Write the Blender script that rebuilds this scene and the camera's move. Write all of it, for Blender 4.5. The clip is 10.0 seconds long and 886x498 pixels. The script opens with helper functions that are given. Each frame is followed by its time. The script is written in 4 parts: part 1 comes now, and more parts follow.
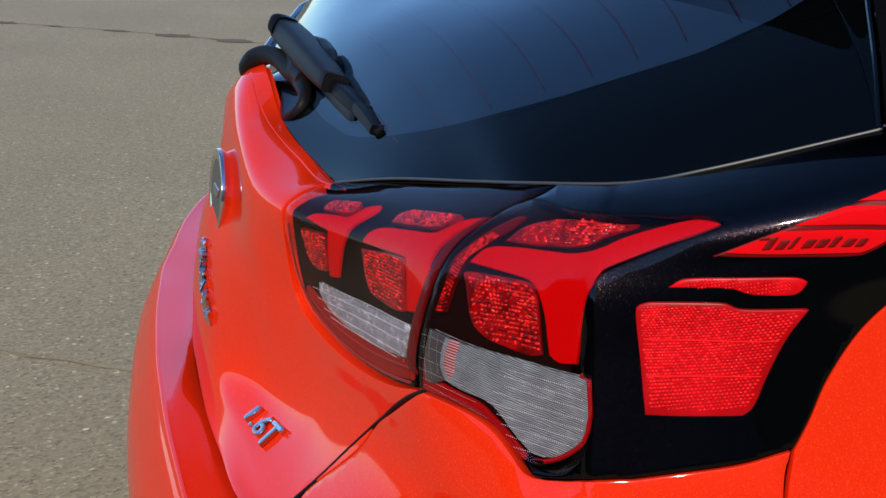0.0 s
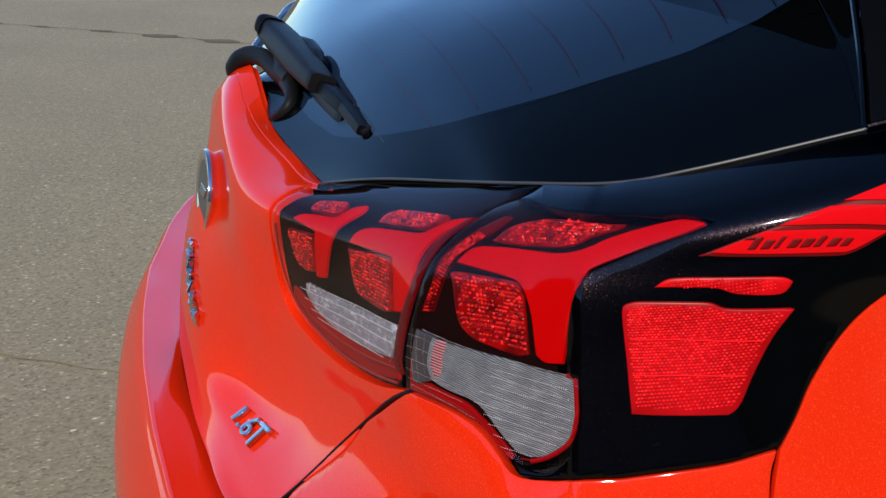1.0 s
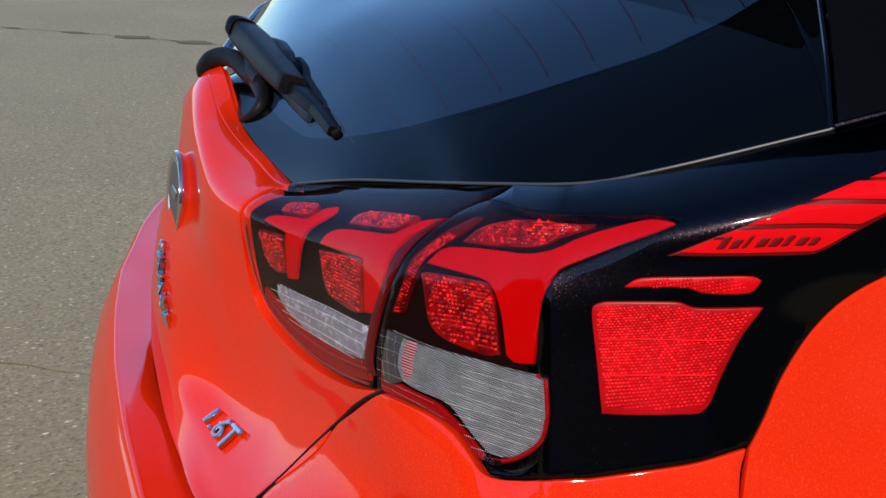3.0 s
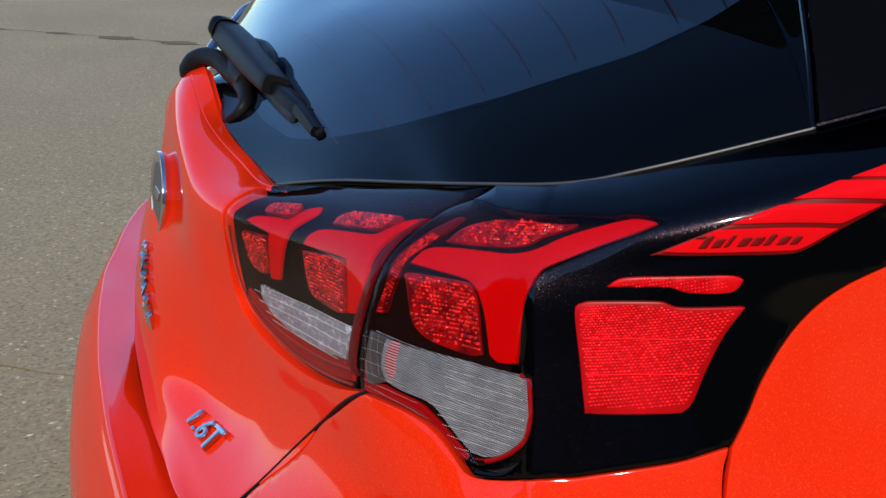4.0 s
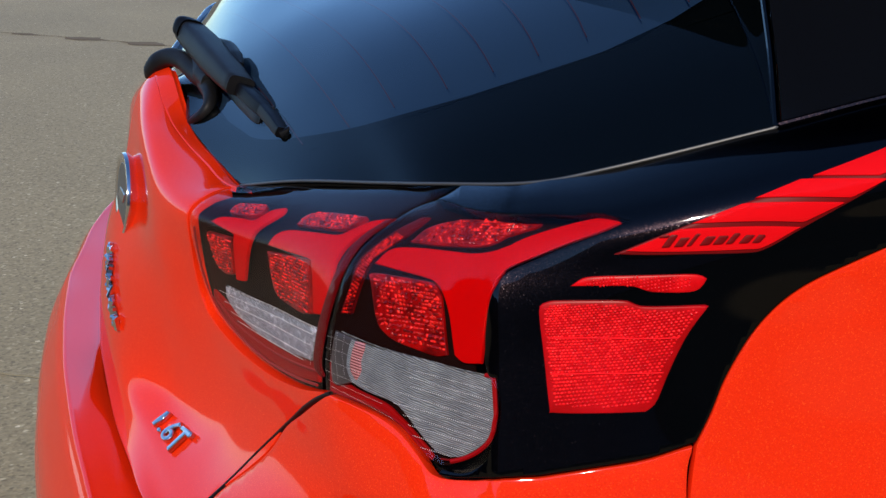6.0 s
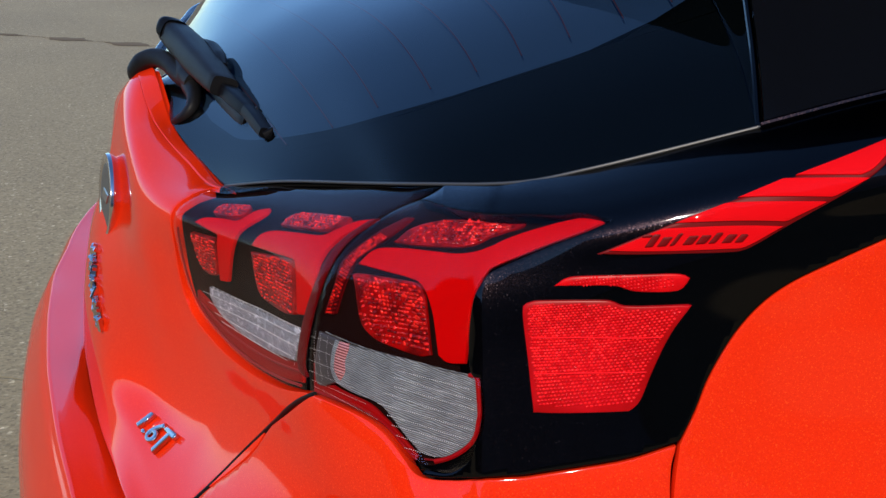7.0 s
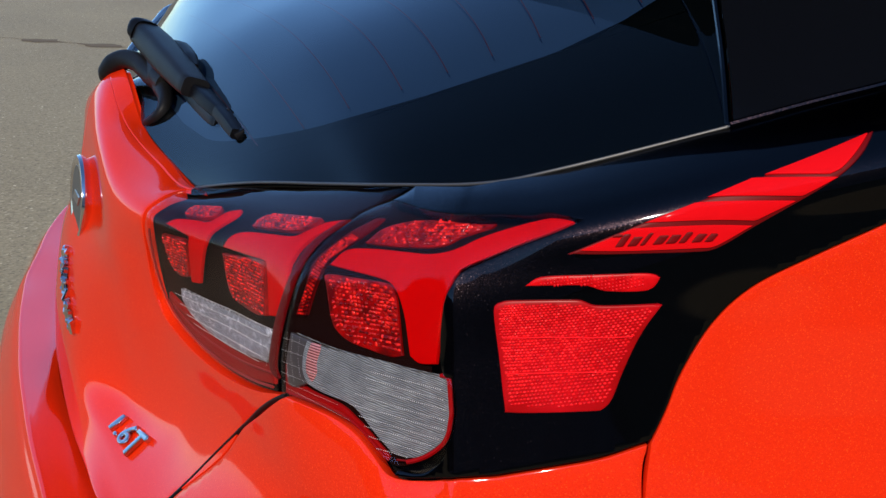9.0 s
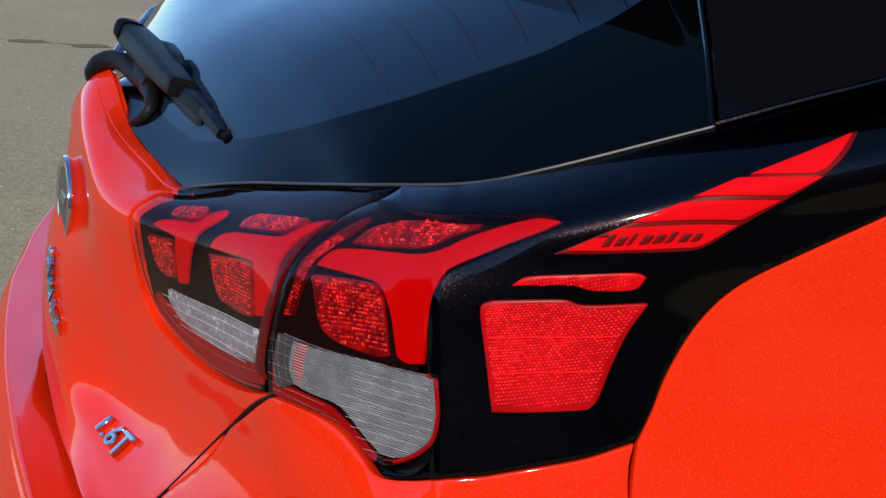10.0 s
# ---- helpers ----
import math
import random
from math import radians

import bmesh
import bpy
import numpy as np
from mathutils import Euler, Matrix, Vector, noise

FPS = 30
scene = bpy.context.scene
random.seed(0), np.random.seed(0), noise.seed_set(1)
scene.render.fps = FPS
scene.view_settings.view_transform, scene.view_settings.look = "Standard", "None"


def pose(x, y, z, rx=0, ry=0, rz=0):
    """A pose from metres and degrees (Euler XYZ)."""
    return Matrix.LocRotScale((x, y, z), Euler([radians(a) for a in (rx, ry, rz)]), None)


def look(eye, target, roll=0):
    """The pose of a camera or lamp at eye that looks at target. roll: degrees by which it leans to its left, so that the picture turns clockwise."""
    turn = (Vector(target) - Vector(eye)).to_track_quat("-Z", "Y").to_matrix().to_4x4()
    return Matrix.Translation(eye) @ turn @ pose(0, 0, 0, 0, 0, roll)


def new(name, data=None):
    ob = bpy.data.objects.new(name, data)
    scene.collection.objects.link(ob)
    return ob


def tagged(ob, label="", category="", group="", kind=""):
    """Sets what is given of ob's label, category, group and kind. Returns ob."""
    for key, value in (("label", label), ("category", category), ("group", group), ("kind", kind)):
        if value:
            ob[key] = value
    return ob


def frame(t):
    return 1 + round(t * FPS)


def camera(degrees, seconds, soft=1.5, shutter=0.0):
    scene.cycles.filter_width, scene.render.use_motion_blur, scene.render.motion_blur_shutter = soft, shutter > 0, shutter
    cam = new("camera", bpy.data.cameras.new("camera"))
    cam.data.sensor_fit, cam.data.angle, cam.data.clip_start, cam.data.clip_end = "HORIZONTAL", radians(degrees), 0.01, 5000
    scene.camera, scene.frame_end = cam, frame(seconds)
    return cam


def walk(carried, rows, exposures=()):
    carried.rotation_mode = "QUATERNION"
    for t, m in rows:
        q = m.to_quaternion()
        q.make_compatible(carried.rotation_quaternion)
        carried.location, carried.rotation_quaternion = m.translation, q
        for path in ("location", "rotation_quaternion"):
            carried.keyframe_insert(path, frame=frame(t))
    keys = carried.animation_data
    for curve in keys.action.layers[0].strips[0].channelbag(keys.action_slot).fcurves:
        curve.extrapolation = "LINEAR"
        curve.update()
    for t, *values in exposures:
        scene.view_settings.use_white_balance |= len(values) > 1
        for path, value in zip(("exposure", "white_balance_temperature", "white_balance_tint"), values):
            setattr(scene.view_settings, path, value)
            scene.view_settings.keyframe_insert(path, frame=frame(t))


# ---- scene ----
from mathutils.geometry import delaunay_2d_cdt

cam = camera(33.56, 10.0, soft=1.45)
# seconds, eye, heading to the right of the car's cross axis, pitch, lean
PATH = [
    (0.0, -0.0786, -1.6263, 1.2162, 11.645, -14.232, -1.003),
    (0.5, -0.0782, -1.6268, 1.2163, 11.886, -14.234, -0.990),
    (1.0, -0.0777, -1.6272, 1.2163, 12.121, -14.232, -0.983),
    (1.5, -0.0771, -1.6276, 1.2164, 12.360, -14.227, -0.980),
    (2.0, -0.0764, -1.6279, 1.2164, 12.608, -14.223, -0.979),
    (2.5, -0.0757, -1.6282, 1.2164, 12.869, -14.219, -0.979),
    (4.0, -0.0733, -1.6289, 1.2163, 13.728, -14.218, -0.969),
    (4.5, -0.0725, -1.6291, 1.2163, 14.033, -14.220, -0.963),
    (5.0, -0.0717, -1.6293, 1.2162, 14.341, -14.223, -0.957),
    (5.5, -0.0708, -1.6295, 1.2162, 14.648, -14.226, -0.951),
    (7.0, -0.0685, -1.6302, 1.2161, 15.520, -14.231, -0.939),
    (7.5, -0.0678, -1.6304, 1.2161, 15.786, -14.229, -0.938),
    (8.0, -0.0671, -1.6308, 1.2160, 16.038, -14.226, -0.937),
    (8.5, -0.0665, -1.6311, 1.2160, 16.279, -14.223, -0.936),
    (9.0, -0.0660, -1.6315, 1.2161, 16.512, -14.220, -0.934),
    (9.5, -0.0655, -1.6319, 1.2161, 16.746, -14.218, -0.926),
    (10.0, -0.0651, -1.6325, 1.2162, 16.990, -14.221, -0.911),
]


def aim(x, y, z, yaw, pitch, lean):
    yaw, pitch = radians(yaw), radians(pitch)
    way = Vector((math.sin(yaw) * math.cos(pitch), math.cos(yaw) * math.cos(pitch), math.sin(pitch)))
    eye = Vector((x, y, z))
    return look(eye, eye + way, lean)


walk(cam, [(r[0], aim(*r[1:])) for r in PATH])

# ---- world, sun ----
SUN_AZ, SUN_EL = 210.0, 33.0       # degrees from the +y axis towards +x, and above the horizon
world = bpy.data.worlds.new("sky")
scene.world = world
world.use_nodes = True
wn = world.node_tree.nodes
wl = world.node_tree.links
sky = wn.new("ShaderNodeTexSky")
sky.sky_type, sky.sun_disc = "NISHITA", False
sky.air_density, sky.dust_density, sky.ozone_density, sky.altitude = 1.0, 0.25, 3.0, 1200
sky.sun_elevation, sky.sun_rotation = radians(SUN_EL), radians(SUN_AZ)
deeper = wn.new("ShaderNodeMix")
deeper.data_type, deeper.blend_type = "RGBA", "MULTIPLY"
deeper.inputs["Factor"].default_value, deeper.inputs["B"].default_value = 1.0, (0.72, 0.92, 1.12, 1)
wl.new(sky.outputs[0], deeper.inputs["A"])
wl.new(deeper.outputs["Result"], wn["Background"].inputs[0])
wn["Background"].inputs[1].default_value = 0.25
sun = new("sun", bpy.data.lights.new("sun", "SUN"))
sun.data.energy, sun.data.angle, sun.data.color = 4.25, radians(0.53), (1.0, 0.89, 0.74)
sun_from = Vector((math.sin(radians(SUN_AZ)) * math.cos(radians(SUN_EL)), math.cos(radians(SUN_AZ)) * math.cos(radians(SUN_EL)), math.sin(radians(SUN_EL))))
sun.matrix_world = look(sun_from * 20, (0, 0, 0))
scene.view_settings.exposure = -0.2


# ---- materials ----
def material(name, color, rough=0.5, metal=0.0, coat=0.0, spec=0.5):
    m = bpy.data.materials.new(name)
    m.use_nodes = True
    b = m.node_tree.nodes["Principled BSDF"]
    b.inputs["Base Color"].default_value = (*color, 1)
    b.inputs["Roughness"].default_value = rough
    b.inputs["Metallic"].default_value = metal
    b.inputs["Coat Weight"].default_value = coat
    b.inputs["Coat Roughness"].default_value = 0.015
    b.inputs["Specular IOR Level"].default_value = spec
    return m


def nodes_of(m):
    n = m.node_tree.nodes
    return n, m.node_tree.links, n["Principled BSDF"]


def texture(m, kind, scale, stretch=(1, 1, 1), **values):
    n, l, _ = nodes_of(m)
    at, mp, tex = n.new("ShaderNodeTexCoord"), n.new("ShaderNodeMapping"), n.new(kind)
    mp.inputs["Scale"].default_value = stretch
    l.new(at.outputs["Object"], mp.inputs[0]), l.new(mp.outputs[0], tex.inputs["Vector"])
    tex.inputs["Scale"].default_value = scale
    for k, v in values.items():
        tex.inputs[k].default_value = v
    return tex


def ramp(m, fac, stops):
    n, l, _ = nodes_of(m)
    r = n.new("ShaderNodeValToRGB")
    while len(r.color_ramp.elements) < len(stops):
        r.color_ramp.elements.new(0.5)
    for e, (at, c) in zip(r.color_ramp.elements, stops):
        e.position, e.color = at, (*c, 1) if len(c) == 3 else c
    l.new(fac, r.inputs[0])
    return r.outputs[0]


def bumped(m, height, strength, distance, under=None):
    n, l, b = nodes_of(m)
    bump = n.new("ShaderNodeBump")
    bump.inputs["Strength"].default_value, bump.inputs["Distance"].default_value = strength, distance
    l.new(height, bump.inputs["Height"])
    if under:
        l.new(under, bump.inputs["Normal"])
    l.new(bump.outputs[0], b.inputs["Normal"])
    return bump.outputs[0]


def clear(name, tint, ior=1.5, edge_gloss=0.8, rough=0.0):
    """Thin clear sheet: seen through, with a gloss that grows towards the edge."""
    m = bpy.data.materials.new(name)
    m.use_nodes = True
    n, l = m.node_tree.nodes, m.node_tree.links
    n.remove(n["Principled BSDF"])
    t, g, mix, w = n.new("ShaderNodeBsdfTransparent"), n.new("ShaderNodeBsdfGlossy"), n.new("ShaderNodeMixShader"), n.new("ShaderNodeLayerWeight")
    power, f = n.new("ShaderNodeMath"), n.new("ShaderNodeMath")
    head_on = ((ior - 1) / (ior + 1)) ** 2
    w.inputs["Blend"].default_value = 0.5
    power.operation, f.operation = "POWER", "MULTIPLY_ADD"
    power.inputs[1].default_value = 5.0
    f.inputs[1].default_value, f.inputs[2].default_value = edge_gloss - head_on, head_on
    l.new(w.outputs["Facing"], power.inputs[0]), l.new(power.outputs[0], f.inputs[0])
    t.inputs[0].default_value = (*tint, 1)
    g.inputs["Roughness"].default_value = rough
    l.new(f.outputs[0], mix.inputs[0]), l.new(t.outputs[0], mix.inputs[1]), l.new(g.outputs[0], mix.inputs[2])
    l.new(mix.outputs[0], n["Material Output"].inputs[0])
    return m


def flaked(m, scale, amount):
    """Metal flakes: each cell leans its own way under the clear coat."""
    n, l, b = nodes_of(m)
    cells = texture(m, "ShaderNodeTexVoronoi", scale)
    own, centre, lean, add, unit = n.new("ShaderNodeNewGeometry"), n.new("ShaderNodeVectorMath"), n.new("ShaderNodeVectorMath"), n.new("ShaderNodeVectorMath"), n.new("ShaderNodeVectorMath")
    centre.operation, lean.operation, unit.operation = "SUBTRACT", "SCALE", "NORMALIZE"
    centre.inputs[1].default_value, lean.inputs["Scale"].default_value = (0.5, 0.5, 0.5), amount
    l.new(cells.outputs["Color"], centre.inputs[0]), l.new(centre.outputs[0], lean.inputs[0])
    l.new(own.outputs["Normal"], add.inputs[0]), l.new(lean.outputs[0], add.inputs[1]), l.new(add.outputs[0], unit.inputs[0])
    l.new(unit.outputs[0], b.inputs["Normal"])
    return cells


# paint with fine metal flakes under a clear coat
RED = material("red_paint", (0.80, 0.022, 0.008), 0.5, 0.0, 0.68, 0.0)
n, l, b = nodes_of(RED)
flake = flaked(RED, 1500, 0.22)
l.new(ramp(RED, flake.outputs["Color"], [(0.0, (0.74, 0.020, 0.003)), (0.8, (0.82, 0.029, 0.004)), (1.0, (0.96, 0.085, 0.012))]), b.inputs["Base Color"])
b.inputs["Coat Roughness"].default_value = 0.055

BLACK = material("black_gloss", (0.006, 0.005, 0.0065), 0.26, 1.0, 0.2, 0.0)
n, l, b = nodes_of(BLACK)
flake = flaked(BLACK, 1500, 0.10)
l.new(ramp(BLACK, flake.outputs["Color"], [(0.0, (0.0018, 0.0010, 0.0012)), (0.86, (0.0052, 0.0032, 0.0040)), (1.0, (0.028, 0.021, 0.024))]), b.inputs["Base Color"])
b.inputs["Coat Roughness"].default_value, b.inputs["Coat Weight"].default_value = 0.04, 0.5

RUBBER = material("black_plastic", (0.012, 0.012, 0.013), 0.5, 0, 0, 0.16)
n, l, b = nodes_of(RUBBER)
grain = texture(RUBBER, "ShaderNodeTexNoise", 1400, Detail=3)
dust = texture(RUBBER, "ShaderNodeTexNoise", 38, Detail=6)
l.new(ramp(RUBBER, dust.outputs["Fac"], [(0.35, (0.006, 0.006, 0.007)), (0.75, (0.013, 0.013, 0.013))]), b.inputs["Base Color"])
bumped(RUBBER, grain.outputs["Fac"], 0.25, 0.0004)
RUBBER_DARK = material("dark_rubber", (0.004, 0.004, 0.005), 0.45, 0, 0, 0.1)
SMOKED = material("smoked_lens", (0.05, 0.042, 0.042), 0.3, 0, 0, 0.3)
SEAL = material("seal_rubber", (0.05, 0.05, 0.05), 0.45)
HOUSING = material("lamp_housing", (0.009, 0.0022, 0.0013), 0.5, 0, 0, 0.02)
RIM_RED = material("dark_red_plastic", (0.15, 0.002, 0.003), 0.45, 0, 0, 0.12)
RIM_SMOKED = material("smoked_red_plastic", (0.27, 0.0022, 0.0022), 0.45, 0, 0, 0.05)
EDGE_RED = material("red_edge", (0.29, 0.002, 0.003), 0.4, 0, 0, 0.1)
STRIP_RED = material("smoked_red_strip", (0.10, 0.0012, 0.0016), 0.45, 0, 0, 0.05)
GUIDE = material("red_guide", (0.53, 0.0008, 0.0009), 0.5, 0, 0, 0.0)
n, l, b = nodes_of(GUIDE)
wave = texture(GUIDE, "ShaderNodeTexWave", 260, (0.05, 0.05, 1))
bumped(GUIDE, wave.outputs["Fac"], 0.12, 0.0006)
BAR_RED = material("red_film", (0.72, 0.004, 0.007), 0.55, 0, 0.15, 0.0)


def plane_coords(m, along, across):
    """Texture coordinates in metres in the plane of two directions."""
    n, l, _ = nodes_of(m)
    at, join = n.new("ShaderNodeTexCoord"), n.new("ShaderNodeCombineXYZ")
    for k, d in enumerate((along, across)):
        dot = n.new("ShaderNodeVectorMath")
        dot.operation = "DOT_PRODUCT"
        dot.inputs[1].default_value = d
        l.new(at.outputs["Object"], dot.inputs[0]), l.new(dot.outputs["Value"], join.inputs[k])
    return join.outputs[0]


def moulded(name, dark, light, scale, gloss=0.1, rough=0.3):
    """Coloured lens plastic with soft broad mottling."""
    m = material(name, light, rough, 0, 0, gloss)
    n, l, b = nodes_of(m)
    tone = texture(m, "ShaderNodeTexNoise", scale, Detail=3)
    l.new(ramp(m, tone.outputs["Fac"], [(0.36, dark), (0.62, light)]), b.inputs["Base Color"])
    return m


def beaded(name, dark, light, patch, gloss, rough):
    """Small moulded beads: each has its own tone, lighter and darker in patches for painted sparkle."""
    m = material(name, light, rough, 0, 0, gloss)
    n, l, b = nodes_of(m)
    own, mixer = n.new("ShaderNodeNewGeometry"), n.new("ShaderNodeMath")
    tone = texture(m, "ShaderNodeTexNoise", patch, Detail=3)
    mixer.operation = "MULTIPLY"
    l.new(own.outputs["Random Per Island"], mixer.inputs[0]), l.new(tone.outputs["Fac"], mixer.inputs[1])
    l.new(ramp(m, mixer.outputs[0], [(0.05, dark), (0.5, light)]), b.inputs["Base Color"])
    return m


CELL = moulded("red_cell", (0.10, 0.0004, 0.0004), (0.34, 0.0006, 0.0006), 75)
CELL_BEAD = beaded("red_cell_bead", (0.12, 0.0005, 0.0005), (0.99, 0.02, 0.012), 55, 0.28, 0.18)
MARKER = moulded("marker_lens", (0.45, 0.001, 0.003), (0.68, 0.003, 0.006), 60)
PRISM = moulded("prism_reflector", (0.34, 0.002, 0.003), (0.50, 0.003, 0.007), 25, 0.1)
PRISM_BEAD = beaded("prism_bead", (0.60, 0.003, 0.006), (0.98, 0.014, 0.017), 30, 0.22, 0.2)
PRISM_RIB = material("prism_rib", (0.90, 0.016, 0.022), 0.5, 0, 0, 0.02)
PINK_CELL = material("pink_lens", (0.45, 0.06, 0.07), 0.2)
n, l, b = nodes_of(PINK_CELL)
stripes = texture(PINK_CELL, "ShaderNodeTexWave", 170, (0.02, 0.02, 1))
stripes.bands_direction = "Z"
l.new(ramp(PINK_CELL, stripes.outputs["Fac"], [(0.25, (0.12, 0.03, 0.03)), (0.7, (0.52, 0.22, 0.22))]), b.inputs["Base Color"])
CLEAR_CELL = material("clear_lens", (0.42, 0.42, 0.42), 0.28, 0.25)
n, l, b = nodes_of(CLEAR_CELL)
flat = plane_coords(CLEAR_CELL, Vector((0.45, -0.89, 0)) * 52, Vector((0.05, -0.1, 1)) * 150)
wave = n.new("ShaderNodeTexWave")
wave.bands_direction = "Y"
wave.inputs["Scale"].default_value, wave.inputs["Distortion"].default_value, wave.inputs["Detail"].default_value, wave.inputs["Detail Scale"].default_value = 1.6, 6.0, 3.0, 0.9
l.new(flat, wave.inputs["Vector"])
tone = texture(CLEAR_CELL, "ShaderNodeTexNoise", 55, (1, 1, 1.6), Detail=3)
patchy = n.new("ShaderNodeMix")
patchy.data_type, patchy.blend_type = "RGBA", "MULTIPLY"
patchy.inputs["Factor"].default_value = 1.0
l.new(ramp(CLEAR_CELL, wave.outputs["Fac"], [(0.05, (0.10, 0.108, 0.108)), (0.5, (0.185, 0.196, 0.193)), (0.95, (0.34, 0.355, 0.345))]), patchy.inputs["A"])
l.new(ramp(CLEAR_CELL, tone.outputs["Fac"], [(0.32, (0.78, 0.79, 0.80)), (0.52, (1.0, 1.0, 1.0)), (0.72, (1.35, 1.37, 1.35))]), patchy.inputs["B"])
l.new(patchy.outputs["Result"], b.inputs["Base Color"])
bumped(CLEAR_CELL, wave.outputs["Fac"], 0.5, 0.001)
# inner lens's copy, with glints painted in as bright patches
CLEAR_INNER = CLEAR_CELL.copy()
CLEAR_INNER.name = "clear_lens_with_glints"
for node in CLEAR_INNER.node_tree.nodes:
    if node.bl_idname == "ShaderNodeTexNoise":
        node.inputs["Scale"].default_value = 120
    if node.bl_idname == "ShaderNodeValToRGB":
        tones = ((0.36, 0.8), (0.55, 1.0), (0.70, 2.4)) if node.color_ramp.elements[0].position > 0.2 else ((0.05, 0.07), (0.5, 0.18), (0.95, 0.55))
        for spot, (at, tone) in zip(node.color_ramp.elements, tones):
            spot.position, spot.color = at, (tone, tone, tone, 1)
RIB = material("lens_rib", (0.92, 0.92, 0.90), 0.3)
CHROME = material("chrome", (0.66, 0.62, 0.60), 0.1, 1.0)
EMBLEM_GREY = material("emblem_grey", (0.10, 0.105, 0.105), 0.35, 0.6)
RIM_METAL = material("alloy_rim", (0.35, 0.35, 0.36), 0.3, 1.0)
COVER = clear("lamp_cover", (0.99, 0.965, 0.96), 1.38, 0.55)
# tint pushed bluer to carry the sky mirrored in the pane
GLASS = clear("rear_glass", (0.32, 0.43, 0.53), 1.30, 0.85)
FRIT = material("printed_black", (0.008, 0.0075, 0.006), 0.6, 0, 0, 0.0)
WIRE = material("heating_wire", (0.26, 0.06, 0.06), 0.7, 0, 0, 0.1)
PILLAR = material("pillar_gloss", (0.003, 0.0035, 0.005), 0.2, 0, 0.22, 0.16)
FAR_TRIM = material("gloss_trim", (0.006, 0.006, 0.008), 0.15, 0, 0.6)
DARK = material("dark_metal", (0.010, 0.009, 0.009), 0.8, 0, 0, 0.1)
# blue of the mirrored sky put into the cloth's colour
CLOTH = material("sky_blued_cloth", (0.075, 0.105, 0.15), 0.95)
TAR = material("tar", (0.17, 0.125, 0.075), 0.95, 0, 0, 0.1)
TAR_FAINT = material("faint_tar", (0.22, 0.18, 0.105), 0.95, 0, 0, 0.1)
WALL = material("dark_render", (0.05, 0.04, 0.034), 0.9)
n, l, b = nodes_of(WALL)
blotch = texture(WALL, "ShaderNodeTexNoise", 0.6, Detail=7)
l.new(ramp(WALL, blotch.outputs["Fac"], [(0.3, (0.075, 0.064, 0.058)), (0.7, (0.12, 0.10, 0.09))]), b.inputs["Base Color"])
bumped(WALL, texture(WALL, "ShaderNodeTexNoise", 30, Detail=4).outputs["Fac"], 0.3, 0.01)
# pale, so that the black trim picks up more from the unseen wall
PALE_WALL = material("pale_render", (0.37, 0.30, 0.30), 0.9)
n, l, b = nodes_of(PALE_WALL)
blotch = texture(PALE_WALL, "ShaderNodeTexNoise", 0.6, Detail=7)
l.new(ramp(PALE_WALL, blotch.outputs["Fac"], [(0.3, (0.33, 0.27, 0.27)), (0.7, (0.42, 0.34, 0.34))]), b.inputs["Base Color"])

# asphalt: stones, grit, broad wear
ASPHALT = material("asphalt", (0.2, 0.19, 0.17), 0.92)
n, l, b = nodes_of(ASPHALT)
stones = texture(ASPHALT, "ShaderNodeTexVoronoi", 105)
grit = texture(ASPHALT, "ShaderNodeTexNoise", 42, Detail=8, Roughness=0.8)
wear = texture(ASPHALT, "ShaderNodeTexNoise", 0.9, (1, 0.5, 1), Detail=6)
mix1, mix2 = n.new("ShaderNodeMix"), n.new("ShaderNodeMix")
for x, f in ((mix1, 0.75), (mix2, 0.35)):
    x.data_type, x.blend_type = "RGBA", "MULTIPLY"
    x.inputs["Factor"].default_value = f
l.new(ramp(ASPHALT, stones.outputs["Color"], [(0.0, (0.165, 0.125, 0.064)), (0.3, (0.282, 0.219, 0.114)), (0.78, (0.348, 0.270, 0.141)), (0.90, (0.45, 0.362, 0.203)), (1.0, (0.82, 0.69, 0.44))]), mix1.inputs["A"])
l.new(ramp(ASPHALT, grit.outputs["Fac"], [(0.28, (0.62, 0.62, 0.62)), (0.72, (1.31, 1.31, 1.31))]), mix1.inputs["B"])
l.new(mix1.outputs["Result"], mix2.inputs["A"])
l.new(ramp(ASPHALT, wear.outputs["Fac"], [(0.3, (0.78, 0.78, 0.77)), (0.7, (1.25, 1.24, 1.2))]), mix2.inputs["B"])
l.new(mix2.outputs["Result"], b.inputs["Base Color"])
bumped(ASPHALT, stones.outputs["Distance"], 0.22, 0.004)

# ---- mesh helpers ----
def part(name, bm, mat, parent=None, label="", smooth=True):
    me = bpy.data.meshes.new(name)
    bm.normal_update()
    bm.to_mesh(me)
    bm.free()
    me.materials.append(mat)
    if smooth:
        me.polygons.foreach_set("use_smooth", [True] * len(me.polygons))
        me.set_sharp_from_angle(angle=radians(38))
    ob = new(name, me)
    if parent:
        ob.parent = parent
    if label:
        tagged(ob, label)
    return ob


def thing(name, label, category, group="", kind="", at=(0, 0, 0)):
    ob = tagged(new(name), label, category, group, kind)
    ob.location = at
    return ob


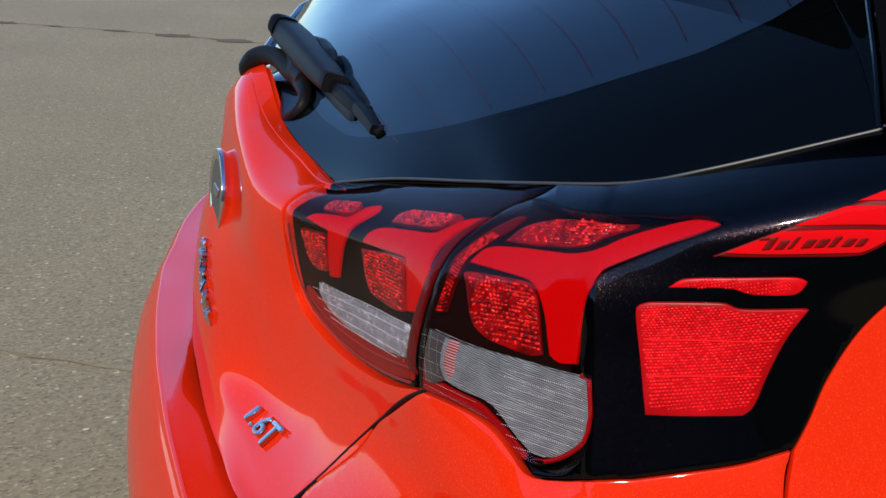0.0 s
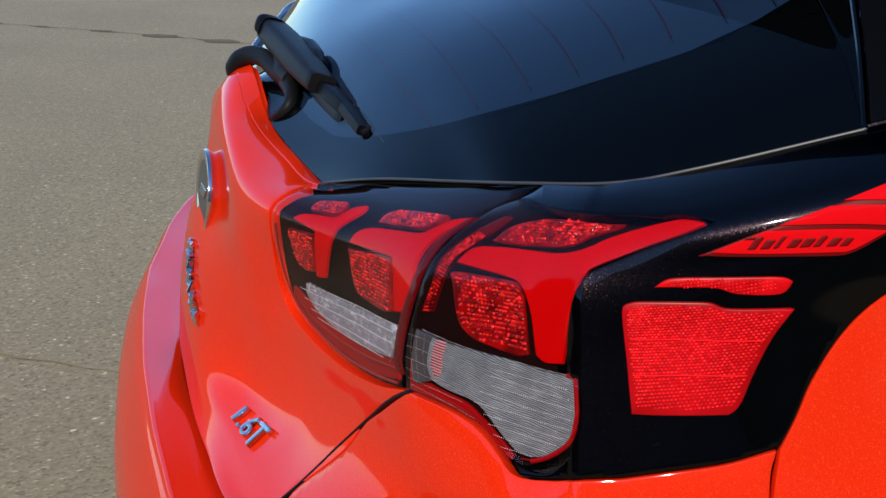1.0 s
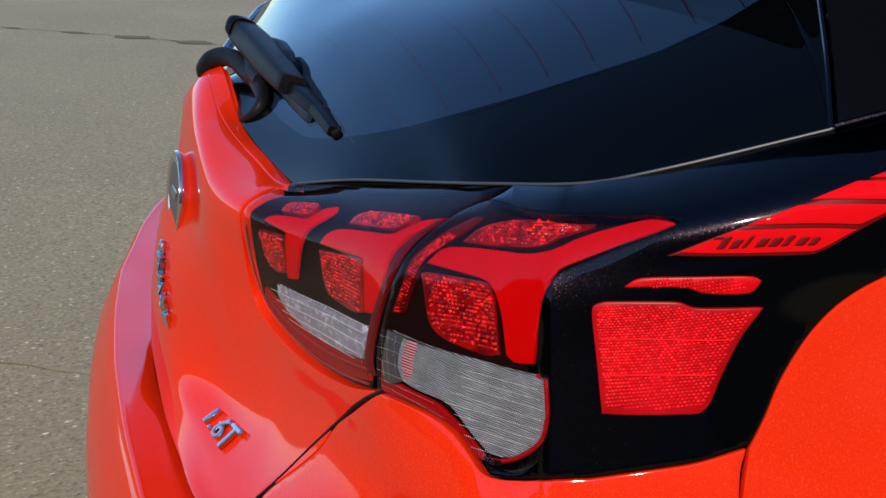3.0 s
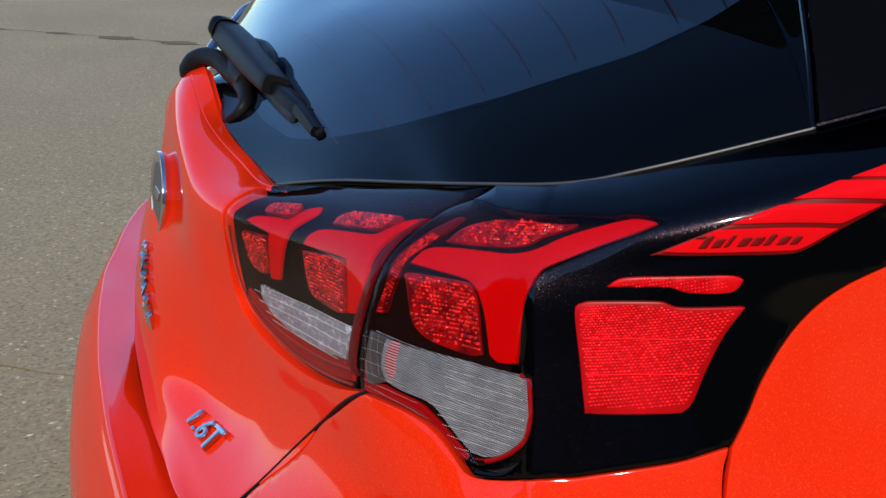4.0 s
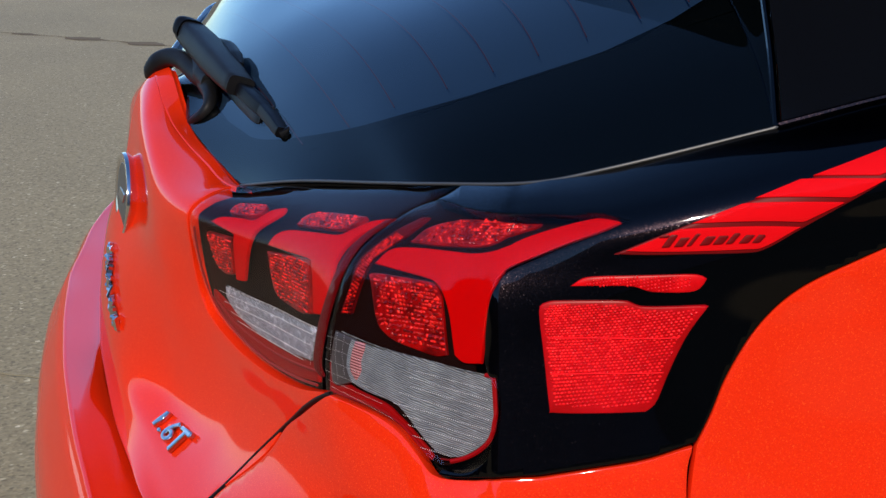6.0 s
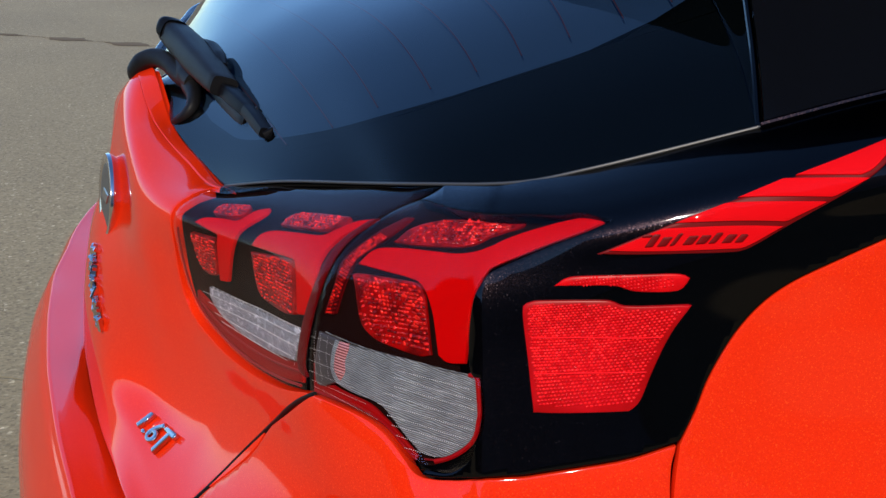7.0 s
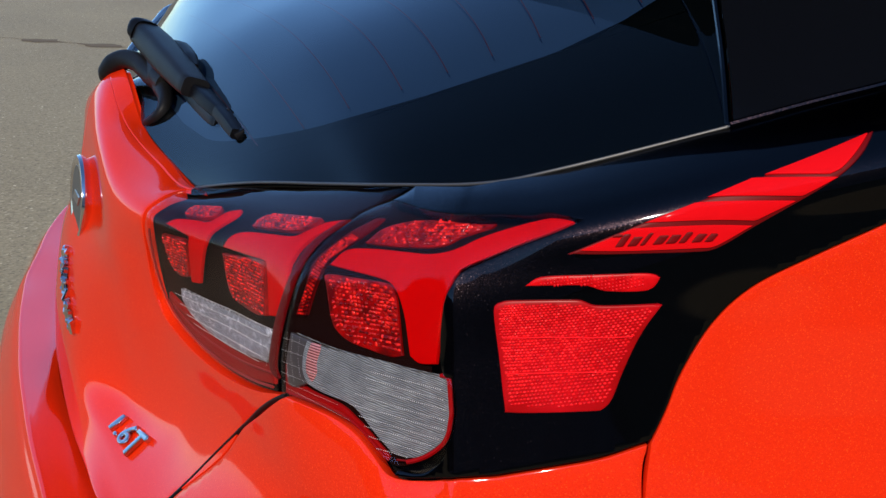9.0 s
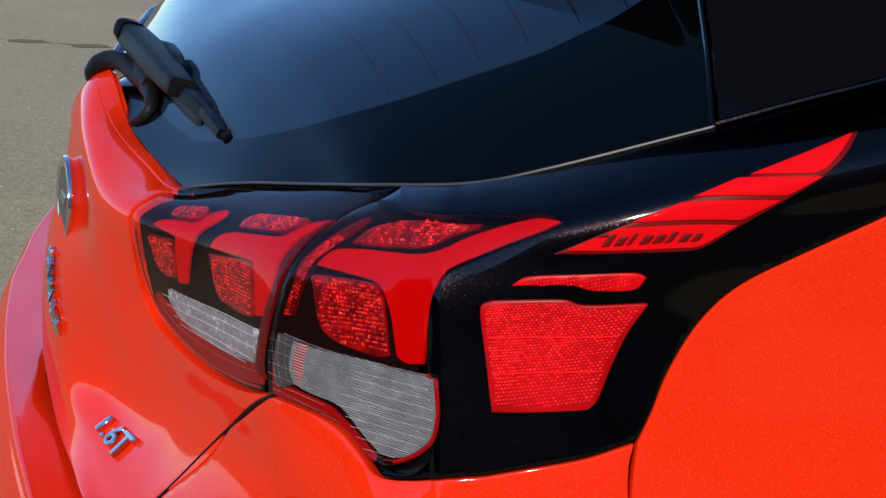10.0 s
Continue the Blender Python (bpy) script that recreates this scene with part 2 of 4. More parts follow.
def spline(points, n=8, closed=False):
    """Catmull-Rom through points; a third value 1 on a 2D point makes a corner there."""
    out, k = [], len(points)
    pts = [Vector(p[:2] if len(p) == 3 and closed else p) for p in points]
    corner = [closed and len(p) == 3 for p in points]
    for i in range(k if closed else k - 1):
        a, b = pts[i], pts[(i + 1) % k]
        before = pts[i - 1] if (closed or i) else 2 * a - b
        after = pts[(i + 2) % k] if (closed or i + 2 < k) else 2 * b - a
        if corner[i]:
            before = 2 * a - b
        if corner[(i + 1) % k]:
            after = 2 * b - a
        for q in range(n):
            t = q / n
            out.append(0.5 * (2 * a + (b - before) * t + (2 * before - 5 * a + 4 * b - after) * t * t + (3 * a - before - 3 * b + after) * t ** 3))
    if not closed:
        out.append(pts[-1])
    return out


def resample(points, gap, closed=False):
    pts = points + points[:1] if closed else points
    out, left = [pts[0]], gap
    for a, b in zip(pts, pts[1:]):
        d = (b - a).length
        while d > left:
            a = a + (b - a) * (left / d)
            d -= left
            out.append(a)
            left = gap
        left -= d
    if not closed:
        out.append(pts[-1])
    elif len(out) > 3 and (out[-1] - out[0]).length < gap * 0.5:
        out.pop()
    return out


# ---- the body's skin: lines along the tail, from the car's middle round to its side ----
SKIRT = [(-0.0371, 0.0000, 0.7068), (-0.0331, -0.1600, 0.6856), (-0.0253, -0.3000, 0.6872), (-0.0158, -0.4250, 0.6913), (0.0143, -0.5700, 0.7052), (0.1058, -0.6660, 0.7421), (0.1369, -0.7460, 0.7544), (0.1607, -0.7855, 0.7570), (0.1798, -0.8020, 0.7523), (0.1867, -0.8081, 0.7507), (0.2012, -0.8152, 0.7505), (0.2669, -0.8470, 0.7498), (0.3683, -0.8720, 0.7434), (0.4657, -0.8970, 0.7416), (0.5723, -0.9070, 0.7303)]
SHELF_FRONT = [(-0.0350, 0.0000, 0.7416), (-0.0270, -0.1550, 0.7129), (-0.0057, -0.2950, 0.7082), (0.0058, -0.4350, 0.7023), (0.0357, -0.5600, 0.7144), (0.1059, -0.6600, 0.7705), (0.1371, -0.7395, 0.7804), (0.1611, -0.7783, 0.7805), (0.1803, -0.7947, 0.7748), (0.1878, -0.7994, 0.7720), (0.2027, -0.8058, 0.7724), (0.2698, -0.8345, 0.7747), (0.3719, -0.8590, 0.7700), (0.4703, -0.8840, 0.7681), (0.5774, -0.8955, 0.7582)]
SHELF_BACK = [(-0.0313, 0.0000, 0.7839), (-0.0227, -0.1450, 0.7532), (0.0237, -0.2750, 0.7453), (0.0551, -0.4020, 0.7605), (0.0795, -0.5270, 0.7845), (0.1057, -0.6550, 0.7992), (0.1370, -0.7340, 0.8069), (0.1612, -0.7722, 0.8047), (0.1804, -0.7894, 0.7982), (0.1878, -0.7938, 0.7949), (0.2034, -0.7982, 0.7955), (0.2716, -0.8240, 0.8008), (0.3745, -0.8480, 0.7979), (0.4733, -0.8730, 0.7959), (0.5806, -0.8860, 0.7872)]
LAMP_FOOT = [(-0.0196, 0.0000, 0.8448), (-0.0149, -0.1450, 0.8318), (0.0186, -0.2750, 0.8350), (0.0518, -0.3740, 0.8369), (0.0814, -0.5150, 0.8400), (0.1052, -0.6390, 0.8554), (0.1398, -0.7180, 0.8514), (0.1649, -0.7524, 0.8416), (0.1831, -0.7744, 0.8366), (0.1897, -0.7826, 0.8348), (0.2047, -0.7872, 0.8376), (0.2720, -0.8110, 0.8518), (0.3738, -0.8360, 0.8593), (0.4708, -0.8620, 0.8657), (0.5732, -0.8780, 0.8696)]
LAMP_MIDDLE = [(0.0004, 0.0000, 0.9010), (0.0077, -0.1450, 0.8900), (0.0150, -0.2750, 0.8900), (0.0434, -0.3660, 0.8873), (0.0847, -0.5080, 0.8919), (0.1107, -0.6290, 0.8998), (0.1504, -0.7010, 0.9075), (0.1727, -0.7344, 0.9078), (0.1882, -0.7568, 0.9095), (0.1948, -0.7654, 0.9099), (0.2093, -0.7719, 0.9115), (0.2751, -0.8000, 0.9184), (0.3693, -0.8300, 0.9336), (0.4635, -0.8570, 0.9439), (0.5605, -0.8740, 0.9529)]
CREASE = [(0.0174, 0.0000, 0.9756), (0.0155, -0.1450, 0.9622), (0.0210, -0.2750, 0.9420), (0.0382, -0.3750, 0.9336), (0.0856, -0.5000, 0.9372), (0.1236, -0.6250, 0.9454), (0.1608, -0.7000, 0.9490), (0.1789, -0.7273, 0.9510), (0.1922, -0.7466, 0.9563), (0.1983, -0.7559, 0.9586), (0.2125, -0.7628, 0.9611), (0.2764, -0.7940, 0.9726), (0.3640, -0.8270, 0.9920), (0.4572, -0.8530, 1.0052), (0.5513, -0.8710, 1.0184)]
SHOULDER = [(0.0339, 0.0000, 1.0062), (0.0360, -0.1357, 0.9794), (0.0459, -0.2634, 0.9569), (0.0562, -0.3700, 0.9504), (0.0984, -0.4820, 0.9601), (0.1378, -0.6050, 0.9733), (0.1732, -0.6820, 0.9845), (0.1896, -0.7099, 0.9882), (0.2033, -0.7300, 0.9912), (0.2129, -0.7391, 0.9930), (0.2268, -0.7495, 0.9955), (0.2731, -0.7820, 1.0032), (0.3631, -0.8180, 1.0261), (0.4534, -0.8480, 1.0436), (0.5464, -0.8670, 1.0606)]
BELT = [(0.0569, 0.0000, 1.0201), (0.0620, -0.1280, 0.9775), (0.0738, -0.2540, 0.9628), (0.0859, -0.3520, 0.9544), (0.1228, -0.4500, 0.9726), (0.1642, -0.5650, 0.9914), (0.1907, -0.6400, 1.0031), (0.2084, -0.6727, 1.0085), (0.2246, -0.6976, 1.0129), (0.2347, -0.7038, 1.0150), (0.2472, -0.7114, 1.0176), (0.2840, -0.7340, 1.0252), (0.3821, -0.7720, 1.0532), (0.4768, -0.8020, 1.0781), (0.5760, -0.8200, 1.1027)]

NET = np.array([SKIRT, SHELF_FRONT, SHELF_BACK, LAMP_FOOT, LAMP_MIDDLE, CREASE, SHOULDER, BELT]).transpose(1, 0, 2)
COLS, ROWS = NET.shape[:2]
WIDE = np.concatenate([NET[1:2] * (1, -1, 1), NET, 2 * NET[-1:] - NET[-2:-1]])
WIDE = np.concatenate([2 * WIDE[:, :1] - WIDE[:, 1:2], WIDE, 2 * WIDE[:, -1:] - WIDE[:, -2:-1]], 1)


FAR_RAKE = 0.008      # the far half of the tail runs forward a little sooner


def weights(t):
    return 0.5 * np.array([-t + 2 * t * t - t ** 3, 2 - 5 * t * t + 3 * t ** 3, t + 4 * t * t - 3 * t ** 3, -t * t + t ** 3])


def skin(u, v):
    """The body's surface: u counts the columns from the car's middle, v the lines from the skirt up."""
    side = -1 if u < 0 else 1
    u = abs(u)
    i, j = int(min(max(math.floor(u), 0), COLS - 2)), int(min(max(math.floor(v), 0), ROWS - 2))
    p = np.einsum("i,j,ijk->k", weights(u - i), weights(v - j), WIDE[i:i + 4, j:j + 4])
    return Vector((p[0] + (FAR_RAKE * min(u, 3.0) if side < 0 else 0.0), side * p[1], p[2]))


def facing(u, v):
    e = 0.01
    n = (skin(u + e, v) - skin(u - e, v)).cross(skin(u, v + e) - skin(u, v - e))
    return n.normalized()


def on_skin(u, v, out=0.0):
    return skin(u, v) + facing(u, v) * out if out else skin(u, v)


def inside(p, ring):
    hit = False
    for a, b in zip(ring, ring[1:] + ring[:1]):
        if (a.y > p.y) != (b.y > p.y) and p.x < (b.x - a.x) * (p.y - a.y) / (b.y - a.y) + a.x:
            hit = not hit
    return hit


def panel(outline, out=0.0, deep=0.004, step=0.06, soft=0.0012, bump=None):
    """A sheet on the body's skin inside an outline of (u, v), lifted by out, its edges rolled and turned in by deep."""
    ring = resample([Vector((p.x, p.y * 0.5)) for p in spline(outline, 10, True)], step * 0.6, True)
    lo = Vector((min(p.x for p in ring), min(p.y for p in ring)))
    hi = Vector((max(p.x for p in ring), max(p.y for p in ring)))
    pts = list(ring)
    # inner lattice, kept clear of the edge
    edge = np.array([(p.x, p.y) for p in ring])
    nx, ny = int((hi.x - lo.x) / step) + 1, int((hi.y - lo.y) / step) + 1
    for a in range(nx + 1):
        for b in range(ny + 1):
            p = Vector((lo.x + (a + 0.5 * (b % 2)) * step, lo.y + b * step * 0.87))
            if np.min(np.hypot(edge[:, 0] - p.x, edge[:, 1] - p.y)) > step * 0.45 and inside(p, ring):
                pts.append(p)
    k = len(ring)
    vs, _, fs, origin, _, _ = delaunay_2d_cdt(pts, [(i, (i + 1) % k) for i in range(k)], [], 1, 1e-6)
    bm = bmesh.new()
    made, rim = [], {}
    for i, p in enumerate(vs):
        u, v = p.x, p.y * 2
        o = out + (bump(u, v) if bump else 0)
        made.append(bm.verts.new(on_skin(u, v, o)))
        for s in origin[i]:
            if s < k:
                rim[s] = (made[-1], u, v, o)
    for f in fs:
        if len(set(f)) == len(f):
            bm.faces.new([made[i] for i in f])
    bm.normal_update()
    if deep and len(rim) == k:
        loops = [[rim[i][0] for i in range(k)]]
        mid = [rim[i][0].co.copy() for i in range(k)]
        turn = 1 if sum(a.x * b.y - b.x * a.y for a, b in zip(ring, ring[1:] + ring[:1])) > 0 else -1
        for i in range(k):
            rim[i][0].co = mid[i] - (mid[(i + 1) % k] - mid[i - 1]).normalized().cross(facing(rim[i][1], rim[i][2])) * soft * turn
        for drop, spread in ((soft * 0.3, soft * -0.3), (soft, 0.0), (deep, 0.0)):
            row = []
            for i in range(k):
                v0, u, v, o = rim[i]
                n = facing(u, v)
                along = (mid[(i + 1) % k] - mid[i - 1]).normalized()
                away = along.cross(n)
                row.append(bm.verts.new(mid[i] + away * spread * turn - n * drop))
            loops.append(row)
        for a, b in zip(loops, loops[1:]):
            for i in range(k):
                bm.faces.new((a[i], a[(i + 1) % k], b[(i + 1) % k], b[i]))
    bmesh.ops.recalc_face_normals(bm, faces=bm.faces)
    f = min(bm.faces, key=lambda g: (g.calc_center_median() - made[-1].co).length)
    if f.normal.dot(facing(vs[-1].x, vs[-1].y * 2)) < 0:
        bmesh.ops.reverse_faces(bm, faces=bm.faces)
    return bm


def sheet(rows, n=6, m=6):
    """A smooth sheet through rows of points."""
    fine = [spline([Vector(p) for p in r], m) for r in rows]
    cols = [spline([r[i] for r in fine], n) for i in range(len(fine[0]))]
    bm = bmesh.new()
    vs = [[bm.verts.new(p) for p in c] for c in cols]
    for a, b in zip(vs, vs[1:]):
        for i in range(len(a) - 1):
            bm.faces.new((a[i], a[i + 1], b[i + 1], b[i]))
    bmesh.ops.recalc_face_normals(bm, faces=bm.faces)
    return bm


def tube(points, r, sides=8, flat=1.0):
    """A rod along points; r a number or one for each point."""
    bm = bmesh.new()
    rings, k = [], len(points)
    for i, p in enumerate(points):
        d = (points[min(i + 1, k - 1)] - points[max(i - 1, 0)]).normalized()
        x = d.cross(Vector((0, 0, 1))).normalized()
        z = x.cross(d)
        s = r[i] if isinstance(r, (list, tuple)) else r
        rings.append([bm.verts.new(p + x * math.cos(a) * s + z * math.sin(a) * s * flat) for a in (2 * math.pi * q / sides for q in range(sides))])
    for a, b in zip(rings, rings[1:]):
        for q in range(sides):
            bm.faces.new((a[q], a[(q + 1) % sides], b[(q + 1) % sides], b[q]))
    bm.faces.new(rings[0]), bm.faces.new(rings[-1])
    bmesh.ops.recalc_face_normals(bm, faces=bm.faces)
    return bm


# ---- ground ----
bm = bmesh.new()
bmesh.ops.create_grid(bm, x_segments=60, y_segments=60, size=2500)
ground = tagged(part("ground", bm, ASPHALT), "worn grey asphalt of an open parking lot", "ground", kind="structure")


def crack(points, width, seed):
    """A ragged tar-filled crack lying on the asphalt."""
    rnd = random.Random(seed)
    line = resample(spline([Vector(p) for p in points], 6), 0.06)
    bm = bmesh.new()
    rows = []
    for i, p in enumerate(line):
        d = (line[min(i + 1, len(line) - 1)] - line[max(i - 1, 0)]).normalized()
        side = Vector((-d.y, d.x))
        w = width * max(0.04, 0.15 + 0.8 * math.sin(i * 0.5 + seed) + 0.45 * math.sin(i * 0.11) + rnd.uniform(-0.25, 0.25))
        j = rnd.uniform(-0.012, 0.012)
        rows.append([bm.verts.new((*(p + side * (j + k * w)), 0.004 if k else 0.006)) for k in (-0.5, 0, 0.5)])
    for a, b in zip(rows, rows[1:]):
        for k in (0, 1):
            bm.faces.new((a[k], a[k + 1], b[k + 1], b[k]))
    bmesh.ops.recalc_face_normals(bm, faces=bm.faces)
    if bm.faces[0].normal.z < 0:
        bmesh.ops.reverse_faces(bm, faces=bm.faces)
    return bm


tagged(part("asphalt_crack", crack([(-4.5, 16.2), (-2.2, 13.4), (-0.58, 11.54), (0.32, 10.43), (1.5, 8.9), (3.2, 7.4)], 0.16, 3), TAR), "dark tar-filled crack across the asphalt", "crack", kind="structure")
tagged(part("asphalt_crack", crack([(-2.6, 4.2), (-1.2, 2.85), (-0.29, 2.15), (-0.05, 1.97), (0.6, 1.5)], 0.02, 8), TAR_FAINT), "thin hairline crack in the asphalt", "crack", kind="structure")

# plain unseen walls behind and beside, added to shape what the car reflects
def wall(name, x0, y0, x1, y1, high, mat, label):
    bm = bmesh.new()
    bmesh.ops.create_cube(bm, size=1, matrix=Matrix.Translation(((x0 + x1) / 2, (y0 + y1) / 2, high / 2)) @ Matrix.Diagonal((x1 - x0, y1 - y0, high, 1)))
    bmesh.ops.bevel(bm, geom=bm.edges[:], offset=0.03, segments=2, affect="EDGES")
    return tagged(part(name, bm, mat), label, "wall", kind="structure")


wall("unseen_wall_south", -16.4, -18.4, 45.0, -18.0, 10.0, PALE_WALL, "plain pale pinkish rendered wall, unseen, added for reflections")
wall("unseen_wall_west", -16.4, -18.0, -16.0, 11.0, 4.7, WALL, "plain dark brown rendered wall, unseen, added for reflections")

# ---- car ----
car = thing("car", "glossy red hatchback with black trim, parked on asphalt", "car")

half = [(-0.001, 6.36, 1), (0.66, 6.34), (1.0, 6.42), (1.56, 6.55), (2.31, 6.69), (2.955, 6.80, 1), (2.964, 6.059), (2.963, 5.185, 1), (2.979, 4.527), (2.937, 3.856), (2.961, 3.188), (3.359, 2.922), (3.940, 2.864), (4.555, 2.897), (4.992, 3.012, 1), (4.269, 2.298), (3.993, 1.825), (3.465, 1.300), (3.488, 0.776, 1)] + [(3.0, 0.0, 1), (1.5, 0.0), (0.0, 0.0, 1)]
whole = half[1:-1] + [(0.0, 0.0)] + [(-p[0], *p[1:]) for p in reversed(half[1:-1])] + [(0.0, 6.36)]
tailgate = part("tailgate", panel(whole, 0, 0.01, soft=0.0003), RED, car, "red painted tailgate with an upright spoiler lip")
# spoiler lip: a flat top behind the crest, falling to the glass
us = np.linspace(-3.05, 3.05, 63)
crest = lambda u: float(np.interp(abs(u), (0, 0.66, 1.0, 1.56, 2.31, 2.95, 3.1), (6.36, 6.34, 6.42, 6.55, 6.69, 6.80, 6.83)))
lip = [skin(u, 7) + Vector((0.002, 0, -0.002)) for u in us]
fall = [p + Vector((0.007, 0, -0.006)) for p in lip]
part("spoiler_lip", sheet([[on_skin(u, crest(u) - 0.03, -0.004) for u in us], [on_skin(u, crest(u) + 0.004, -0.0008) for u in us], [on_skin(u, crest(u) + 0.02, -0.0002) for u in us], [on_skin(u, crest(u) + 0.09, 0.0) for u in us], [p + Vector((-0.0015, 0, 0.0004)) for p in lip], lip, [p + Vector((0.003, 0, -0.002)) for p in lip], fall, [p + Vector((0.003, 0, -0.03)) for p in fall]], 3, 1), RED, tailgate)

# dark inner structure behind the gaps
bm = bmesh.new()
deep = lambda u, v: skin(u, v) - sum((facing(min(max(u + k, -14), 14), v) for k in (-1.6, -0.8, 0, 0.8, 1.6)), Vector()).normalized() * 0.026
grid = [[bm.verts.new(deep(u, v)) for v in np.linspace(0, 7, 22)] for u in np.linspace(-14, 14, 170)]
for a, b in zip(grid, grid[1:]):
    for i in range(len(a) - 1):
        bm.faces.new((a[i], b[i], b[i + 1], a[i + 1]))
part("inner_shell", bm, DARK, car)

# ---- tail lamp on the tailgate ----
def beads(outline, out, along, up, size, mat, parent, name="beading", inset=0.0, stagger=0.5, tilt=0.0, seed=1, skip=0.0):
    """Small moulded beads in rows on a lens, inside an outline of (u, v); pitches and sizes in metres."""
    rnd = random.Random(seed)
    ring = [Vector(p[:2]) for p in spline(outline, 8, True)]
    mid = sum(ring, Vector((0, 0))) / len(ring)
    ring = [mid + (p - mid) * (1 - inset) for p in ring]
    lo = Vector((min(p.x for p in ring), min(p.y for p in ring)))
    hi = Vector((max(p.x for p in ring), max(p.y for p in ring)))
    du = along / (skin(mid.x + 0.05, mid.y) - skin(mid.x - 0.05, mid.y)).length * 0.1
    dv = up / (skin(mid.x, mid.y + 0.05) - skin(mid.x, mid.y - 0.05)).length * 0.1
    verts, faces, row, v = [], [], 0, lo.y
    while v < hi.y:
        u = lo.x + du * stagger * (row % 2)
        while u < hi.x:
            if inside(Vector((u, v)), ring) and rnd.random() >= skip:
                n, p = facing(u, v), on_skin(u, v, out)
                x = (skin(u + 0.01, v) - p).normalized()
                x = (x - n * x.dot(n)).normalized()
                y = n.cross(x)
                lean = (x * rnd.gauss(0, tilt) + y * rnd.gauss(0, tilt)) * size[0]
                b = len(verts)
                for k, h in ((1.0, 0.0), (0.62, 0.72)):
                    for q in range(6):
                        a = q * math.pi / 3
                        verts.append(p + x * (size[0] * k * math.cos(a)) + y * (size[1] * k * math.sin(a)) + (n * size[2] + lean) * h)
                verts.append(p + n * size[2] + lean)
                for q in range(6):
                    r = (q + 1) % 6
                    faces += [(b + q, b + r, b + 6 + r, b + 6 + q), (b + 6 + q, b + 6 + r, b + 12)]
            u += du
        v += dv
        row += 1
    me = bpy.data.meshes.new(name)
    me.from_pydata([tuple(p) for p in verts], [], faces)
    me.materials.append(mat)
    me.polygons.foreach_set("use_smooth", [True] * len(me.polygons))
    ob = tagged(new(name, me), kind="stuff")
    ob.parent = parent
    return ob


lamp_in = part("inner_tail_lamp", panel([(3.020, 5.085, 1), (3.034, 5.939), (2.998, 6.822), (3.121, 7.096), (4.318, 6.943), (5.010, 6.968), (6.487, 7.001, 1), (5.725, 6.431), (5.348, 5.890), (5.109, 5.319), (5.009, 4.734), (4.990, 4.212), (4.982, 3.670), (4.958, 3.035, 1), (4.559, 2.970), (3.951, 2.990), (3.481, 3.062), (3.135, 3.284), (3.033, 3.910)], 0, 0.014, soft=0.0005), COVER, car, "clear cover over smoked tail lamp")
part("housing", panel([(2.806, 4.858, 1), (2.749, 6.231), (2.672, 7.145), (2.815, 7.390), (4.151, 7.209), (4.842, 7.183), (6.107, 7.168, 1), (5.516, 6.699), (5.174, 6.080), (4.938, 5.343), (4.822, 4.715), (4.770, 4.148), (4.735, 3.551), (4.698, 2.938, 1), (4.308, 2.875), (3.715, 2.839), (3.242, 2.913), (2.895, 3.151), (2.801, 3.731)], -0.011, 0), HOUSING, lamp_in)
part("light_guide", panel([(3.268, 5.114, 1), (3.383, 5.454), (3.616, 5.560), (3.752, 5.576), (3.896, 6.025), (4.053, 6.203, 1), (4.041, 5.983), (3.900, 5.515), (3.806, 5.150), (3.753, 4.815), (3.623, 4.069, 1), (3.510, 4.028, 1), (3.567, 4.938, 1)], -0.004, 0.003), GUIDE, lamp_in, "red light guide bent like a hook")
part("light_guide", panel([(3.975, 4.936, 1), (4.069, 5.288), (4.226, 5.511), (4.529, 5.622), (4.797, 5.693), (4.940, 5.899), (5.143, 6.150), (5.364, 6.233, 1), (5.313, 6.114), (5.064, 5.803), (4.915, 5.425), (4.848, 5.118), (4.827, 4.923), (4.848, 4.185, 1), (4.657, 4.122, 1), (4.553, 4.819), (4.510, 4.945), (4.276, 4.941)], -0.004, 0.003), GUIDE, lamp_in, "red light guide bent like a hook")
shape = [(3.178, 4.717, 1), (3.484, 4.789, 1), (3.514, 4.706), (3.457, 4.062, 1), (3.315, 4.024), (3.212, 4.183)]
cell = part("reflector_cell", panel(shape, -0.006, 0.004), CELL, lamp_in)
beads(shape, -0.0058, 0.0030, 0.0028, (0.0016, 0.0009, 0.0009), CELL_BEAD, cell, inset=0.07, stagger=0.35, tilt=0.6, seed=1, skip=0.16)
shape = [(3.938, 4.780, 1), (4.431, 4.922), (4.492, 4.815), (4.571, 4.072, 1), (4.390, 4.009), (4.066, 4.053), (3.969, 4.242)]
cell = part("reflector_cell", panel(shape, -0.006, 0.004), CELL, lamp_in)
beads(shape, -0.0058, 0.0030, 0.0028, (0.0016, 0.0009, 0.0009), CELL_BEAD, cell, inset=0.07, stagger=0.35, tilt=0.6, seed=2, skip=0.16)
shape = [(3.375, 5.816), (3.377, 6.213), (3.507, 6.370), (3.768, 6.299, 1), (3.774, 6.033), (3.726, 5.823), (3.534, 5.717)]
cell = part("reflector_cell", panel(shape, -0.006, 0.004), CELL, lamp_in)
beads(shape, -0.0058, 0.0030, 0.0028, (0.0016, 0.0009, 0.0009), CELL_BEAD, cell, inset=0.07, stagger=0.35, tilt=0.6, seed=3, skip=0.16)
shape = [(4.249, 5.759, 1), (4.323, 6.124), (4.494, 6.291), (4.727, 6.316), (5.027, 6.307, 1), (4.924, 6.064), (4.813, 5.900), (4.552, 5.798)]
cell = part("reflector_cell", panel(shape, -0.006, 0.004), CELL, lamp_in)
